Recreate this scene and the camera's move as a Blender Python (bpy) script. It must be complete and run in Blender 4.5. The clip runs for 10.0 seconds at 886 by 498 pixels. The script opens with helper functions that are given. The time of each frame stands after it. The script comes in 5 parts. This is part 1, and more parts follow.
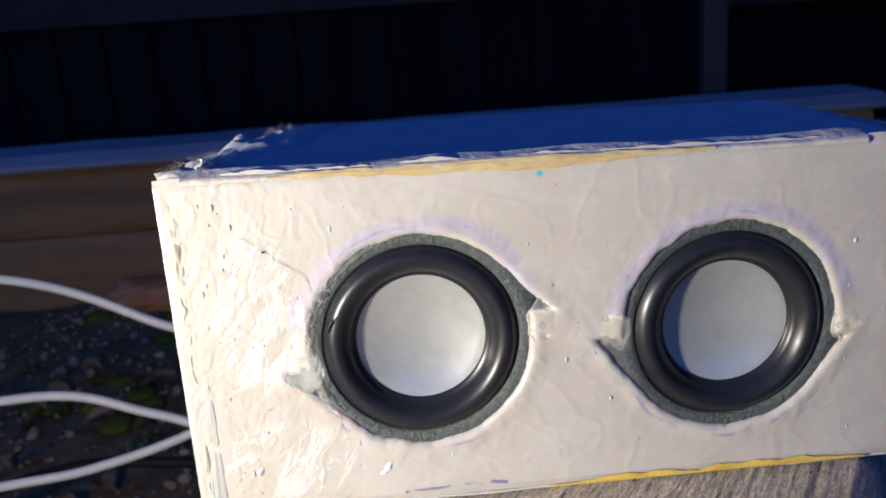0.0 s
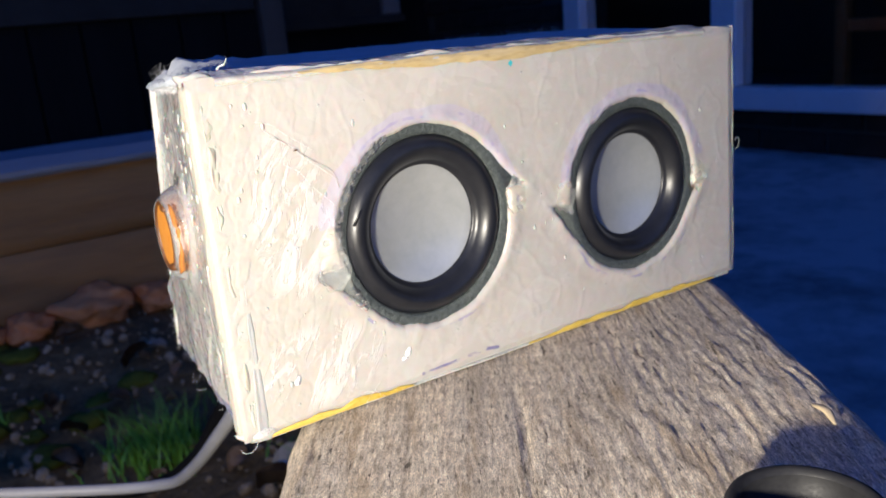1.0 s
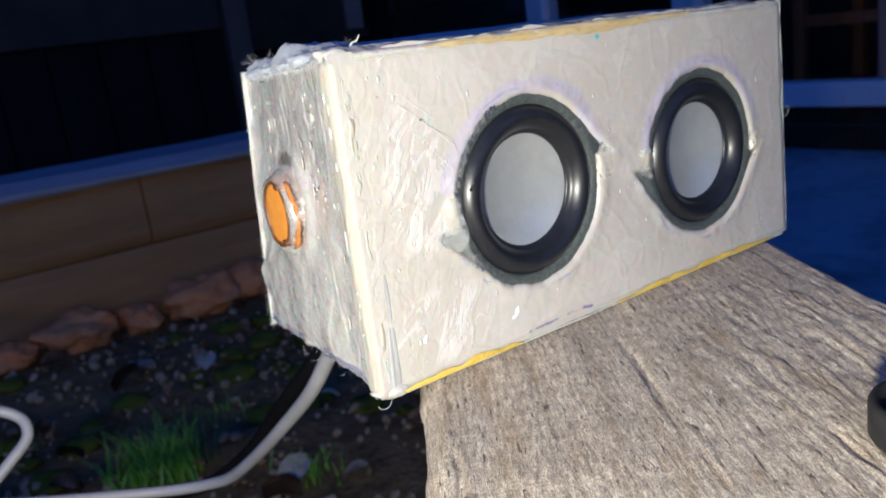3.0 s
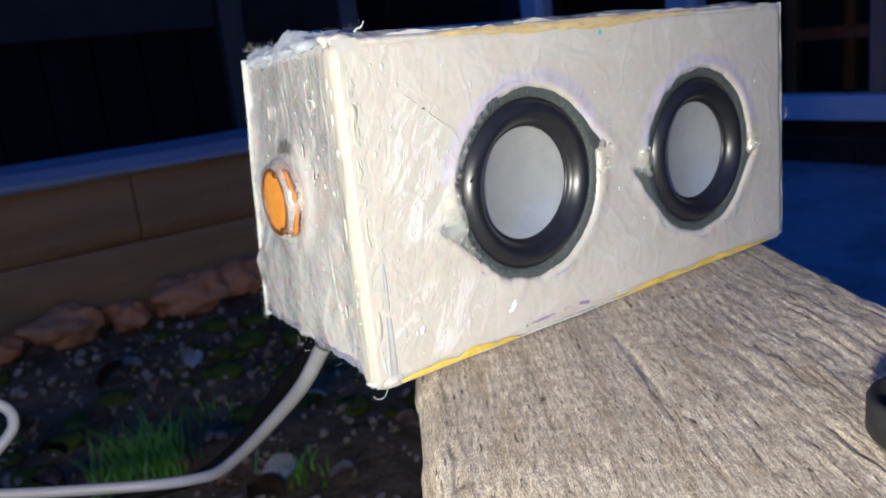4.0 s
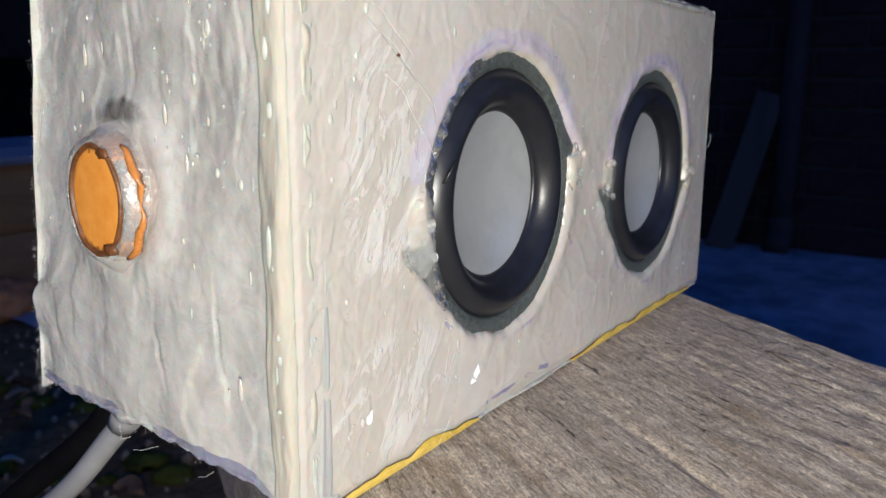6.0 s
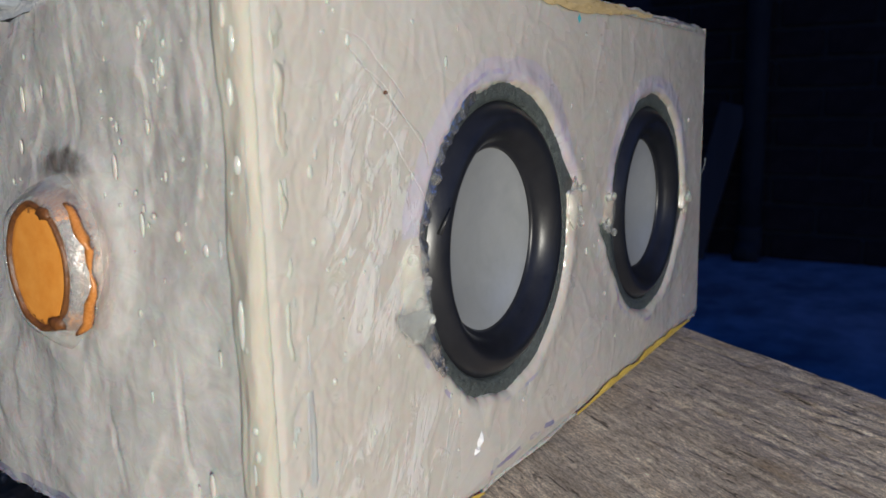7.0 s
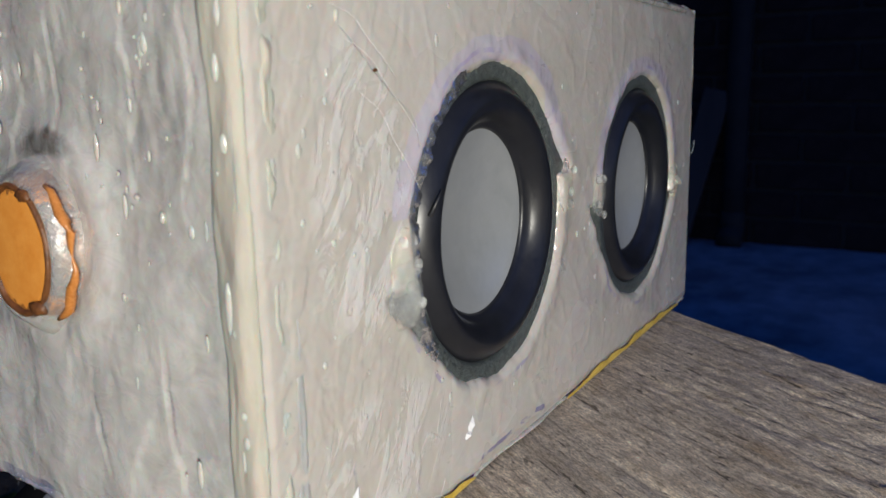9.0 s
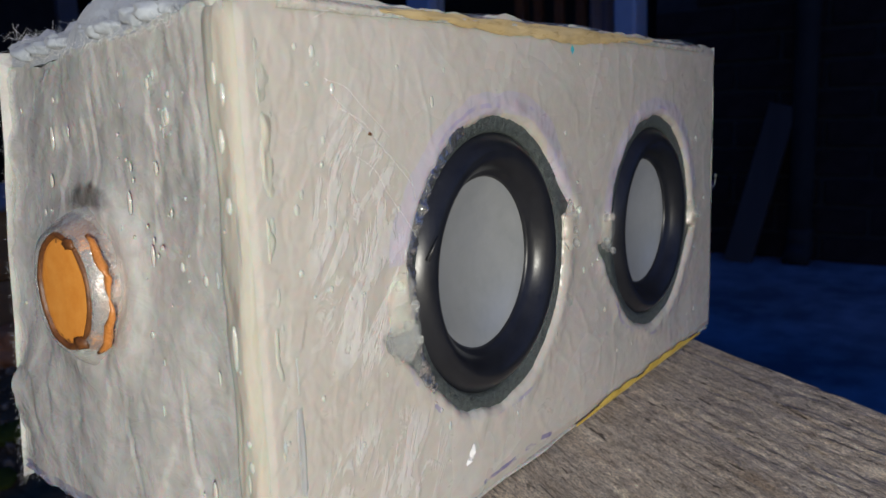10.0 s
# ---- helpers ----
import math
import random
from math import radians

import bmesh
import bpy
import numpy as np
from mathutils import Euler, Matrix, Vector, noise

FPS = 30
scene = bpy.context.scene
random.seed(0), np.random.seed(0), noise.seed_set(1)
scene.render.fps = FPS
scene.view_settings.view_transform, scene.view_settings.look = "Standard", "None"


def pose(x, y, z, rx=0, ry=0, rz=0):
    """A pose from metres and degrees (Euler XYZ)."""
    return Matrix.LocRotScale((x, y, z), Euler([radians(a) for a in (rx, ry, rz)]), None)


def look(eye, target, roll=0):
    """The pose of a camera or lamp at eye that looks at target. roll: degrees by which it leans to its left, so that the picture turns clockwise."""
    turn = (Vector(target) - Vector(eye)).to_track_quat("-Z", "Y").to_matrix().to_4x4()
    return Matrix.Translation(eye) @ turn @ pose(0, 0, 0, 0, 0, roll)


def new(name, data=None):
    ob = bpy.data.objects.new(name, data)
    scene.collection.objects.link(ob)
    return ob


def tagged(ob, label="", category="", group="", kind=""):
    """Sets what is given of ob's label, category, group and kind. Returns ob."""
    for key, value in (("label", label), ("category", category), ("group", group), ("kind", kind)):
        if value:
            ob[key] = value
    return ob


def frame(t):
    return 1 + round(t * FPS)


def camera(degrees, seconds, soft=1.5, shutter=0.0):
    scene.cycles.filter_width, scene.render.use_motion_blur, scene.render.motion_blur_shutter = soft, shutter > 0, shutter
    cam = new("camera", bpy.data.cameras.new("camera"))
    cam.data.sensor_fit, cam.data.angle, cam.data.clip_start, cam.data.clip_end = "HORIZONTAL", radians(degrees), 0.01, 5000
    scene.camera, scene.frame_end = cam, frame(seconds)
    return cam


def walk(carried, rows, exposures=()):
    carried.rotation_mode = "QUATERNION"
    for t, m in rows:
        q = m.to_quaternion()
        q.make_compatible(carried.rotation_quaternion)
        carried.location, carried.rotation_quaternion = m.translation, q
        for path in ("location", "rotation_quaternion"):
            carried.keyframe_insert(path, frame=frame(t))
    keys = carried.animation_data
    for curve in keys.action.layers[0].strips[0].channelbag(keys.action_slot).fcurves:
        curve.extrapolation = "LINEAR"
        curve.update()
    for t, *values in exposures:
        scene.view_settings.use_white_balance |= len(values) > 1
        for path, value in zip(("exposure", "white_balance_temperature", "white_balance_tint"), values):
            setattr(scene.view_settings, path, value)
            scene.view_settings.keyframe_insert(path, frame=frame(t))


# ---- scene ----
cam = camera(56.0, 10.0)
PATH = [
    (0, (0.04335, -0.14494, 0.08763), (0.13926, 1.78786, -0.41742), -4.05),
    (0.2, (0.01466, -0.15566, 0.08898), (0.43239, 1.73105, -0.4266), -5.93),
    (0.5, (-0.02183, -0.1508, 0.07551), (0.69464, 1.65593, -0.39609), -6.05),
    (0.8, (-0.03809, -0.14375, 0.07936), (0.84072, 1.58011, -0.42661), -7.58),
    (1, (-0.04056, -0.13829, 0.07109), (1.00335, 1.48707, -0.44705), -5.42),
    (1.5, (-0.05907, -0.13437, 0.07224), (1.03586, 1.45427, -0.4544), -7.04),
    (2, (-0.06988, -0.13199, 0.0756), (1.00278, 1.47399, -0.44423), -8.43),
    (2.5, (-0.07098, -0.13181, 0.07132), (1.02693, 1.46258, -0.43119), -8.35),
    (4, (-0.07339, -0.13004, 0.06454), (1.0613, 1.44272, -0.42424), -6.17),
    (4.5, (-0.0737, -0.12939, 0.06345), (1.0996, 1.41597, -0.42159), -5.82),
    (5, (-0.07336, -0.12645, 0.06003), (1.14812, 1.38134, -0.42427), -4.13),
    (5.5, (-0.07006, -0.10623, 0.05531), (1.31728, 1.2493, -0.43237), -1.90),
    (5.7, (-0.06601, -0.0833, 0.0544), (1.42331, 1.15984, -0.43195), -0.96),
    (5.8, (-0.06194, -0.07326, 0.05354), (1.5087, 1.07795, -0.40231), -0.28),
    (6, (-0.05974, -0.06082, 0.05012), (1.55627, 1.04249, -0.36367), 0.28),
    (6.2, (-0.05294, -0.05172, 0.05209), (1.59502, 1.02134, -0.31226), -1.30),
    (7.3, (-0.04986, -0.05024, 0.05195), (1.61717, 0.99068, -0.31885), -1.24),
    (7.5, (-0.04952, -0.04957, 0.05172), (1.62233, 0.98361, -0.31901), -1.23),
    (8, (-0.04811, -0.04901, 0.05099), (1.61994, 0.97635, -0.35672), -1.42),
    (8.5, (-0.04901, -0.04929, 0.05131), (1.62298, 0.96952, -0.3567), -1.25),
    (9, (-0.04915, -0.04933, 0.05128), (1.62628, 0.96531, -0.35297), -1.28),
    (9.5, (-0.05013, -0.05004, 0.05144), (1.62955, 0.9663, -0.33026), -1.13),
    (10, (-0.05165, -0.06035, 0.05584), (1.54956, 1.08261, -0.3044), -2.13),
]
walk(cam, [(t, look(eye, target, roll)) for t, eye, target, roll in PATH], [(0, 0.38, 6850, 10), (0.5, 0.4, 7200, 10), (1, 0.45, 6950, 10), (1.5, 0.34, 6750, 9), (2.5, 0.3, 6500, 7), (5.4, 0.2, 6450, 7), (6.0, -0.05, 6550, 8), (6.4, -0.3, 6550, 7), (7.3, -0.43, 6600, 7), (9.5, -0.45, 6600, 7), (10, -0.53, 6600, 7)])

# ---- depth of field of the phone's lens ----
cam.data.dof.use_dof = True
cam.data.dof.focus_distance = 0.118
cam.data.dof.aperture_fstop = cam.data.lens / 1000 / 0.0006

# ---- light: blue dusk sky, one white torch held behind the lens ----
world = bpy.data.worlds.new("dusk")
scene.world = world
world.use_nodes = True
wn, wl = world.node_tree.nodes, world.node_tree.links
sky = wn.new("ShaderNodeTexSky")
sky.sky_type = "NISHITA"
sky.sun_disc = False
sky.sun_elevation = radians(1.0)
sky.sun_rotation = radians(200)
sky.ozone_density = 6.0
tint = wn.new("ShaderNodeMixRGB")
tint.blend_type = "MULTIPLY"
tint.inputs[0].default_value = 1.0
tint.inputs[2].default_value = (0.42, 0.67, 1.0, 1)
wl.new(sky.outputs[0], tint.inputs[1])
wl.new(tint.outputs[0], wn["Background"].inputs[0])
wn["Background"].inputs[1].default_value = 0.55

lamp = bpy.data.lights.new("torch", "SPOT")
lamp.energy, lamp.color, lamp.shadow_soft_size = 4.3, (1.0, 0.958, 0.875), 0.008
lamp.spot_size, lamp.spot_blend = radians(150), 0.5
torch = new("torch", lamp)
torch.matrix_world = look((-0.148, -0.158, 0.054), (0.3, 0.45, -0.05))


# ---- materials ----
def tree(name):
    m = bpy.data.materials.new(name)
    m.use_nodes = True
    n = m.node_tree.nodes
    return m, n, m.node_tree.links, n["Principled BSDF"]


def mapped(n, l, stretch=(1, 1, 1), turn=0.0):
    tc, mp = n.new("ShaderNodeTexCoord"), n.new("ShaderNodeMapping")
    mp.inputs["Scale"].default_value = stretch
    mp.inputs["Rotation"].default_value = (0, 0, radians(turn))
    if turn:
        rot = n.new("ShaderNodeMapping")
        rot.inputs["Rotation"].default_value = (0, 0, radians(turn))
        mp.inputs["Rotation"].default_value = (0, 0, 0)
        l.new(tc.outputs["Object"], rot.inputs[0])
        l.new(rot.outputs[0], mp.inputs[0])
    else:
        l.new(tc.outputs["Object"], mp.inputs[0])
    return mp.outputs[0]


def noise_node(n, l, vec, scale, detail=4.0, rough=0.6, warp=0.0):
    t = n.new("ShaderNodeTexNoise")
    t.inputs["Scale"].default_value, t.inputs["Detail"].default_value = scale, detail
    t.inputs["Roughness"].default_value, t.inputs["Distortion"].default_value = rough, warp
    l.new(vec, t.inputs["Vector"])
    return t.outputs[0]


def ramp(n, l, fac, stops):
    r = n.new("ShaderNodeValToRGB")
    while len(r.color_ramp.elements) < len(stops):
        r.color_ramp.elements.new(0.5)
    for e, (p, c) in zip(r.color_ramp.elements, stops):
        e.position = p
        e.color = (*c, 1) if len(c) == 3 else c
    l.new(fac, r.inputs[0])
    return r.outputs[0]


def mix(n, l, fac, a, b, mode="MIX"):
    m = n.new("ShaderNodeMixRGB")
    m.blend_type = mode
    for i, v in enumerate((fac, a, b)):
        if isinstance(v, (int, float)):
            m.inputs[i].default_value = v
        elif isinstance(v, tuple):
            m.inputs[i].default_value = (*v, 1)
        else:
            l.new(v, m.inputs[i])
    return m.outputs[0]


def maths(n, l, op, a, b=0.0, c=0.0):
    m = n.new("ShaderNodeMath")
    m.operation = op
    for i, v in enumerate((a, b, c)):
        if isinstance(v, (int, float)):
            m.inputs[i].default_value = v
        else:
            l.new(v, m.inputs[i])
    return m.outputs[0]


def bump(n, l, b, layers, coat=None):
    """Relief on the body; coat: another, livelier one on the clear skin over it."""
    if coat:
        bump(n, l, b, coat)
        for link in list(b.inputs["Normal"].links):
            l.remove(link)
    last = None
    for height, strength, dist in layers:
        k = n.new("ShaderNodeBump")
        k.inputs["Strength"].default_value, k.inputs["Distance"].default_value = strength, dist
        l.new(height, k.inputs["Height"])
        if last is not None:
            l.new(last, k.inputs["Normal"])
        last = k.outputs[0]
    l.new(last, b.inputs["Normal"])
    if not coat:
        l.new(last, b.inputs["Coat Normal"])


def surface(name, low, high, scale, rough=(0.4, 0.6), bumps=((400, 0.3, 0.0005),), stretch=(1, 1, 1), turn=0.0, metal=0.0, fine=6.0, spread=(0.3, 0.7), **more):
    """A surface with colour variation at two scales, uneven gloss and relief."""
    m, n, l, b = tree(name)
    v = mapped(n, l, stretch, turn)
    big = noise_node(n, l, v, scale, 3, 0.6, 0.4)
    small = noise_node(n, l, v, scale * fine, 4, 0.7)
    fac = maths(n, l, "ADD", maths(n, l, "MULTIPLY", big, 0.6), maths(n, l, "MULTIPLY", small, 0.4))
    l.new(ramp(n, l, fac, ((spread[0], low), (spread[1], high))), b.inputs["Base Color"])
    l.new(ramp(n, l, small, ((0.3, (rough[0],) * 3), (0.7, (rough[1],) * 3))), b.inputs["Roughness"])
    b.inputs["Metallic"].default_value = metal
    for key, value in more.items():
        b.inputs[key.replace("_", " ")].default_value = value
    bump(n, l, b, [(noise_node(n, l, v, s, 4, 0.65), k, d) for s, k, d in bumps])
    return m


HOLES = ((0.0454, 0.0326, 5.0), (0.1036, 0.0303, -4.0))  # driver centres in the front, and the tilt of their lugs
BUTTON = (0.0370, 0.0337)  # the button's centre in the side


def front_material():
    """Cream card under a skin of hot glue, with pen rings round the drivers and a pen line along the foot."""
    m, n, l, b = tree("glued_card")
    v = mapped(n, l)
    big, mid, small = noise_node(n, l, v, 45, 3, 0.6, 0.5), noise_node(n, l, mapped(n, l, (0.6, 1, 1)), 240, 4, 0.65, 0.8), noise_node(n, l, v, 1300, 3, 0.7)
    col = ramp(n, l, big, ((0.3, (0.45, 0.415, 0.362)), (0.55, (0.48, 0.448, 0.402)), (0.75, (0.51, 0.483, 0.445))))
    milky = ramp(n, l, mid, ((0.52, (0, 0, 0)), (0.62, (1, 1, 1))))
    col = mix(n, l, maths(n, l, "MULTIPLY", milky, 0.16), col, (0.60, 0.585, 0.56))
    specks = ramp(n, l, noise_node(n, l, v, 700, 2, 0.5), ((0.70, (0, 0, 0)), (0.76, (1, 1, 1))))
    col = mix(n, l, maths(n, l, "MULTIPLY", specks, 0.02), col, (0.45, 0.38, 0.30))
    sep = n.new("ShaderNodeSeparateXYZ")
    l.new(v, sep.inputs[0])
    x, z = sep.outputs[0], sep.outputs[2]
    # torn white skin of glue beside the first driver and along its foot
    lean = n.new("ShaderNodeMapping")
    lean.inputs["Rotation"].default_value = (0, radians(-32), 0)
    l.new(v, lean.inputs[0])
    long = n.new("ShaderNodeMapping")
    long.inputs["Scale"].default_value = (1, 1, 0.30)
    l.new(lean.outputs[0], long.inputs[0])
    torn = noise_node(n, l, long.outputs[0], 330, 4, 0.7, 1.0)
    scuff = ramp(n, l, torn, ((0.49, (0, 0, 0)), (0.53, (1, 1, 1))))
    skin = 0.0
    for px, pz, rx, rz in ((0.0165, 0.040, 0.0085, 0.0170), (0.0190, 0.011, 0.0140, 0.0090)):
        ex = maths(n, l, "DIVIDE", maths(n, l, "SUBTRACT", x, px), rx)
        ez = maths(n, l, "DIVIDE", maths(n, l, "SUBTRACT", z, pz), rz)
        near = maths(n, l, "SUBTRACT", 1.0, maths(n, l, "ADD", maths(n, l, "MULTIPLY", ex, ex), maths(n, l, "MULTIPLY", ez, ez)))
        skin = maths(n, l, "MAXIMUM", skin, maths(n, l, "MINIMUM", maths(n, l, "MAXIMUM", near, 0.0), 0.42))
    skin = maths(n, l, "MULTIPLY", skin, scuff)
    col = mix(n, l, skin, col, (0.68, 0.675, 0.66))
    broken = ramp(n, l, noise_node(n, l, v, 160, 3, 0.6), ((0.52, (0, 0, 0)), (0.60, (1, 1, 1))))
    for cx, cz, _ in HOLES:
        dx, dz = maths(n, l, "SUBTRACT", x, cx), maths(n, l, "SUBTRACT", z, cz)
        r = maths(n, l, "SQRT", maths(n, l, "ADD", maths(n, l, "MULTIPLY", dx, dx), maths(n, l, "MULTIPLY", dz, dz)))
        r = maths(n, l, "ADD", r, maths(n, l, "MULTIPLY", maths(n, l, "SUBTRACT", big, 0.5), 0.006))
        line = maths(n, l, "COMPARE", r, 0.0222, 0.00032)
        wash = maths(n, l, "COMPARE", r, 0.0225, 0.0016)
        upper = maths(n, l, "GREATER_THAN", dz, 0.004)
        col = mix(n, l, maths(n, l, "MULTIPLY", maths(n, l, "MULTIPLY", line, broken), 0.5), col, (0.20, 0.17, 0.40))
        col = mix(n, l, maths(n, l, "MULTIPLY", maths(n, l, "MULTIPLY", wash, upper), 0.35), col, (0.42, 0.38, 0.58))
    low = maths(n, l, "COMPARE", maths(n, l, "ADD", z, maths(n, l, "MULTIPLY", big, 0.004)), 0.0046, 0.00036)
    span = maths(n, l, "MULTIPLY", maths(n, l, "GREATER_THAN", x, 0.0400), maths(n, l, "LESS_THAN", x, 0.060))
    dash = maths(n, l, "MULTIPLY", maths(n, l, "MULTIPLY", low, span), ramp(n, l, mid, ((0.42, (0, 0, 0)), (0.5, (1, 1, 1)))))
    col = mix(n, l, maths(n, l, "MULTIPLY", dash, 0.75), col, (0.10, 0.09, 0.26))
    spot = maths(n, l, "LESS_THAN", maths(n, l, "ADD", maths(n, l, "ABSOLUTE", maths(n, l, "SUBTRACT", x, 0.0685)), maths(n, l, "ABSOLUTE", maths(n, l, "SUBTRACT", z, 0.0622))), 0.0007)
    col = mix(n, l, spot, col, (0.05, 0.45, 0.50))
    l.new(col, b.inputs["Base Color"])
    gloss = ramp(n, l, mid, ((0.35, (0.60,) * 3), (0.55, (0.40,) * 3), (0.72, (0.22,) * 3)))
    l.new(gloss, b.inputs["Roughness"])
    b.inputs["Coat Weight"].default_value = 0.8
    l.new(ramp(n, l, big, ((0.35, (0.10,) * 3), (0.65, (0.30,) * 3))), b.inputs["Coat Roughness"])
    b.inputs["Subsurface Weight"].default_value, b.inputs["Subsurface Scale"].default_value = 0.3, 0.0015
    wave = noise_node(n, l, mapped(n, l, (0.55, 1, 1)), 150, 2, 0.5, 0.8)
    flaky = maths(n, l, "MULTIPLY", skin, torn)
    bump(n, l, b, [(big, 0.05, 0.0012), (mid, 0.04, 0.0005), (flaky, 0.5, 0.0004), (small, 0.06, 0.0001)],
         [(wave, 0.18, 0.0040), (mid, 0.22, 0.0012), (flaky, 0.6, 0.0005)])
    return m


def side_material():
    """White wadding soaked in clear glue: streaky, greyish in the folds of the cloth, with a scorched arc above the button."""
    m, n, l, b = tree("glued_wadding")
    v = mapped(n, l)
    vs = mapped(n, l, (1, 0.55, 0.8))
    big, mid, small = noise_node(n, l, v, 60, 3, 0.6, 0.6), noise_node(n, l, vs, 300, 4, 0.6, 1.6), noise_node(n, l, vs, 1500, 3, 0.7)
    col = ramp(n, l, mid, ((0.28, (0.50, 0.475, 0.43)), (0.44, (0.60, 0.58, 0.535)), (0.62, (0.68, 0.66, 0.62))))
    col = mix(n, l, maths(n, l, "MULTIPLY", ramp(n, l, big, ((0.45, (0, 0, 0)), (0.7, (1, 1, 1)))), 0.35), col, (0.64, 0.60, 0.53))
    skin = ramp(n, l, noise_node(n, l, mapped(n, l, (1, 1, 0.4)), 190, 4, 0.6, 2.0), ((0.50, (0, 0, 0)), (0.60, (1, 1, 1))))
    col = mix(n, l, maths(n, l, "MULTIPLY", skin, 0.4), col, (0.74, 0.72, 0.68))
    grey = ramp(n, l, noise_node(n, l, mapped(n, l, (1, 1, 0.7)), 120, 4, 0.7, 1.0), ((0.46, (0, 0, 0)), (0.66, (1, 1, 1))))
    col = mix(n, l, maths(n, l, "MULTIPLY", grey, 0.5), col, (0.42, 0.415, 0.405))
    sep = n.new("ShaderNodeSeparateXYZ")
    l.new(v, sep.inputs[0])
    dy, dz = maths(n, l, "SUBTRACT", sep.outputs[1], BUTTON[0]), maths(n, l, "SUBTRACT", sep.outputs[2], BUTTON[1])
    r = maths(n, l, "SQRT", maths(n, l, "ADD", maths(n, l, "MULTIPLY", dy, dy), maths(n, l, "MULTIPLY", dz, dz)))
    r = maths(n, l, "ADD", r, maths(n, l, "MULTIPLY", maths(n, l, "SUBTRACT", big, 0.5), 0.006))
    # scorched smudge above the button
    ey, ez = maths(n, l, "DIVIDE", maths(n, l, "SUBTRACT", dy, -0.001), 0.0085), maths(n, l, "DIVIDE", maths(n, l, "SUBTRACT", dz, 0.0114), 0.0022)
    ez = maths(n, l, "ADD", ez, maths(n, l, "ADD", maths(n, l, "MULTIPLY", maths(n, l, "SUBTRACT", big, 0.5), 4.0), maths(n, l, "MULTIPLY", maths(n, l, "MULTIPLY", ey, ey), 0.8)))
    smudge = maths(n, l, "SUBTRACT", 1.0, maths(n, l, "ADD", maths(n, l, "MULTIPLY", ey, ey), maths(n, l, "MULTIPLY", ez, ez)))
    smudge = maths(n, l, "MINIMUM", maths(n, l, "MAXIMUM", maths(n, l, "MULTIPLY", smudge, 1.3), 0.0), 0.85)
    smudge = maths(n, l, "MULTIPLY", smudge, ramp(n, l, mid, ((0.36, (1, 1, 1)), (0.66, (0.35, 0.35, 0.35)))))
    col = mix(n, l, smudge, col, (0.07, 0.05, 0.042))
    # blue pen line round the foot and beside the front edge
    foot = maths(n, l, "MULTIPLY", maths(n, l, "MINIMUM", maths(n, l, "MAXIMUM", maths(n, l, "SUBTRACT", sep.outputs[1], 0.002), 0.0), 0.006), 0.43)
    low = maths(n, l, "SUBTRACT", sep.outputs[2], maths(n, l, "ADD", foot, maths(n, l, "MULTIPLY", big, 0.003)))
    pen = maths(n, l, "MULTIPLY", maths(n, l, "LESS_THAN", low, -0.0001), ramp(n, l, big, ((0.40, (0, 0, 0)), (0.50, (1, 1, 1)))))
    col = mix(n, l, maths(n, l, "MULTIPLY", pen, 0.6), col, (0.07, 0.075, 0.24))
    l.new(col, b.inputs["Base Color"])
    l.new(ramp(n, l, mid, ((0.35, (0.5,) * 3), (0.62, (0.2,) * 3))), b.inputs["Roughness"])
    b.inputs["Coat Weight"].default_value = 1.0
    b.inputs["Coat Roughness"].default_value = 0.15
    b.inputs["Subsurface Weight"].default_value, b.inputs["Subsurface Scale"].default_value = 0.35, 0.002
    wave = noise_node(n, l, vs, 160, 2, 0.5, 0.8)
    bump(n, l, b, [(mid, 0.04, 0.0008), (small, 0.04, 0.0001)], [(wave, 0.22, 0.0050), (mid, 0.24, 0.0012)])
    return m


M = {}
M["front"] = front_material()
M["side"] = side_material()
M["glue"] = surface("hot_glue", (0.37, 0.345, 0.29), (0.45, 0.42, 0.365), 180, (0.5, 0.7), ((200, 0.3, 0.0012), (900, 0.06, 0.0003)), (1, 1, 0.42), Subsurface_Weight=0.4, Subsurface_Scale=0.003, Specular_IOR_Level=0.25)
M["gloss_glue"] = surface("glossy_glue_drops", (0.44, 0.42, 0.38), (0.54, 0.52, 0.48), 260, (0.06, 0.14), ((500, 0.2, 0.0006),), Coat_Weight=1.0, Coat_Roughness=0.05, Subsurface_Weight=0.3, Subsurface_Scale=0.002)
M["pad"] = surface("milky_clear_glue", (0.62, 0.64, 0.64), (0.76, 0.77, 0.77), 300, (0.05, 0.14), ((350, 0.5, 0.0010),), Transmission_Weight=0.88, IOR=1.4, Coat_Weight=1.0, Coat_Roughness=0.05)
M["grey_glue"] = surface("grey_glue", (0.33, 0.325, 0.32), (0.42, 0.41, 0.40), 120, (0.25, 0.45), ((300, 0.3, 0.0008),), (1, 1, 0.4), Subsurface_Weight=0.3, Subsurface_Scale=0.003)
M["film"] = surface("white_glue_film", (0.51, 0.48, 0.435), (0.60, 0.58, 0.55), 350, (0.10, 0.3), ((300, 0.4, 0.0010),), Subsurface_Weight=0.2, Subsurface_Scale=0.002, Coat_Weight=1.0, Coat_Roughness=0.12)
M["white_film"] = surface("opaque_white_glue", (0.68, 0.67, 0.66), (0.76, 0.755, 0.75), 350, (0.2, 0.4), ((300, 0.4, 0.0006),), Coat_Weight=0.6, Coat_Roughness=0.15)
M["clear_glue"] = surface("clear_glue", (0.56, 0.57, 0.57), (0.66, 0.67, 0.67), 300, (0.04, 0.12), ((350, 0.5, 0.0010),), Transmission_Weight=0.9, IOR=1.4)
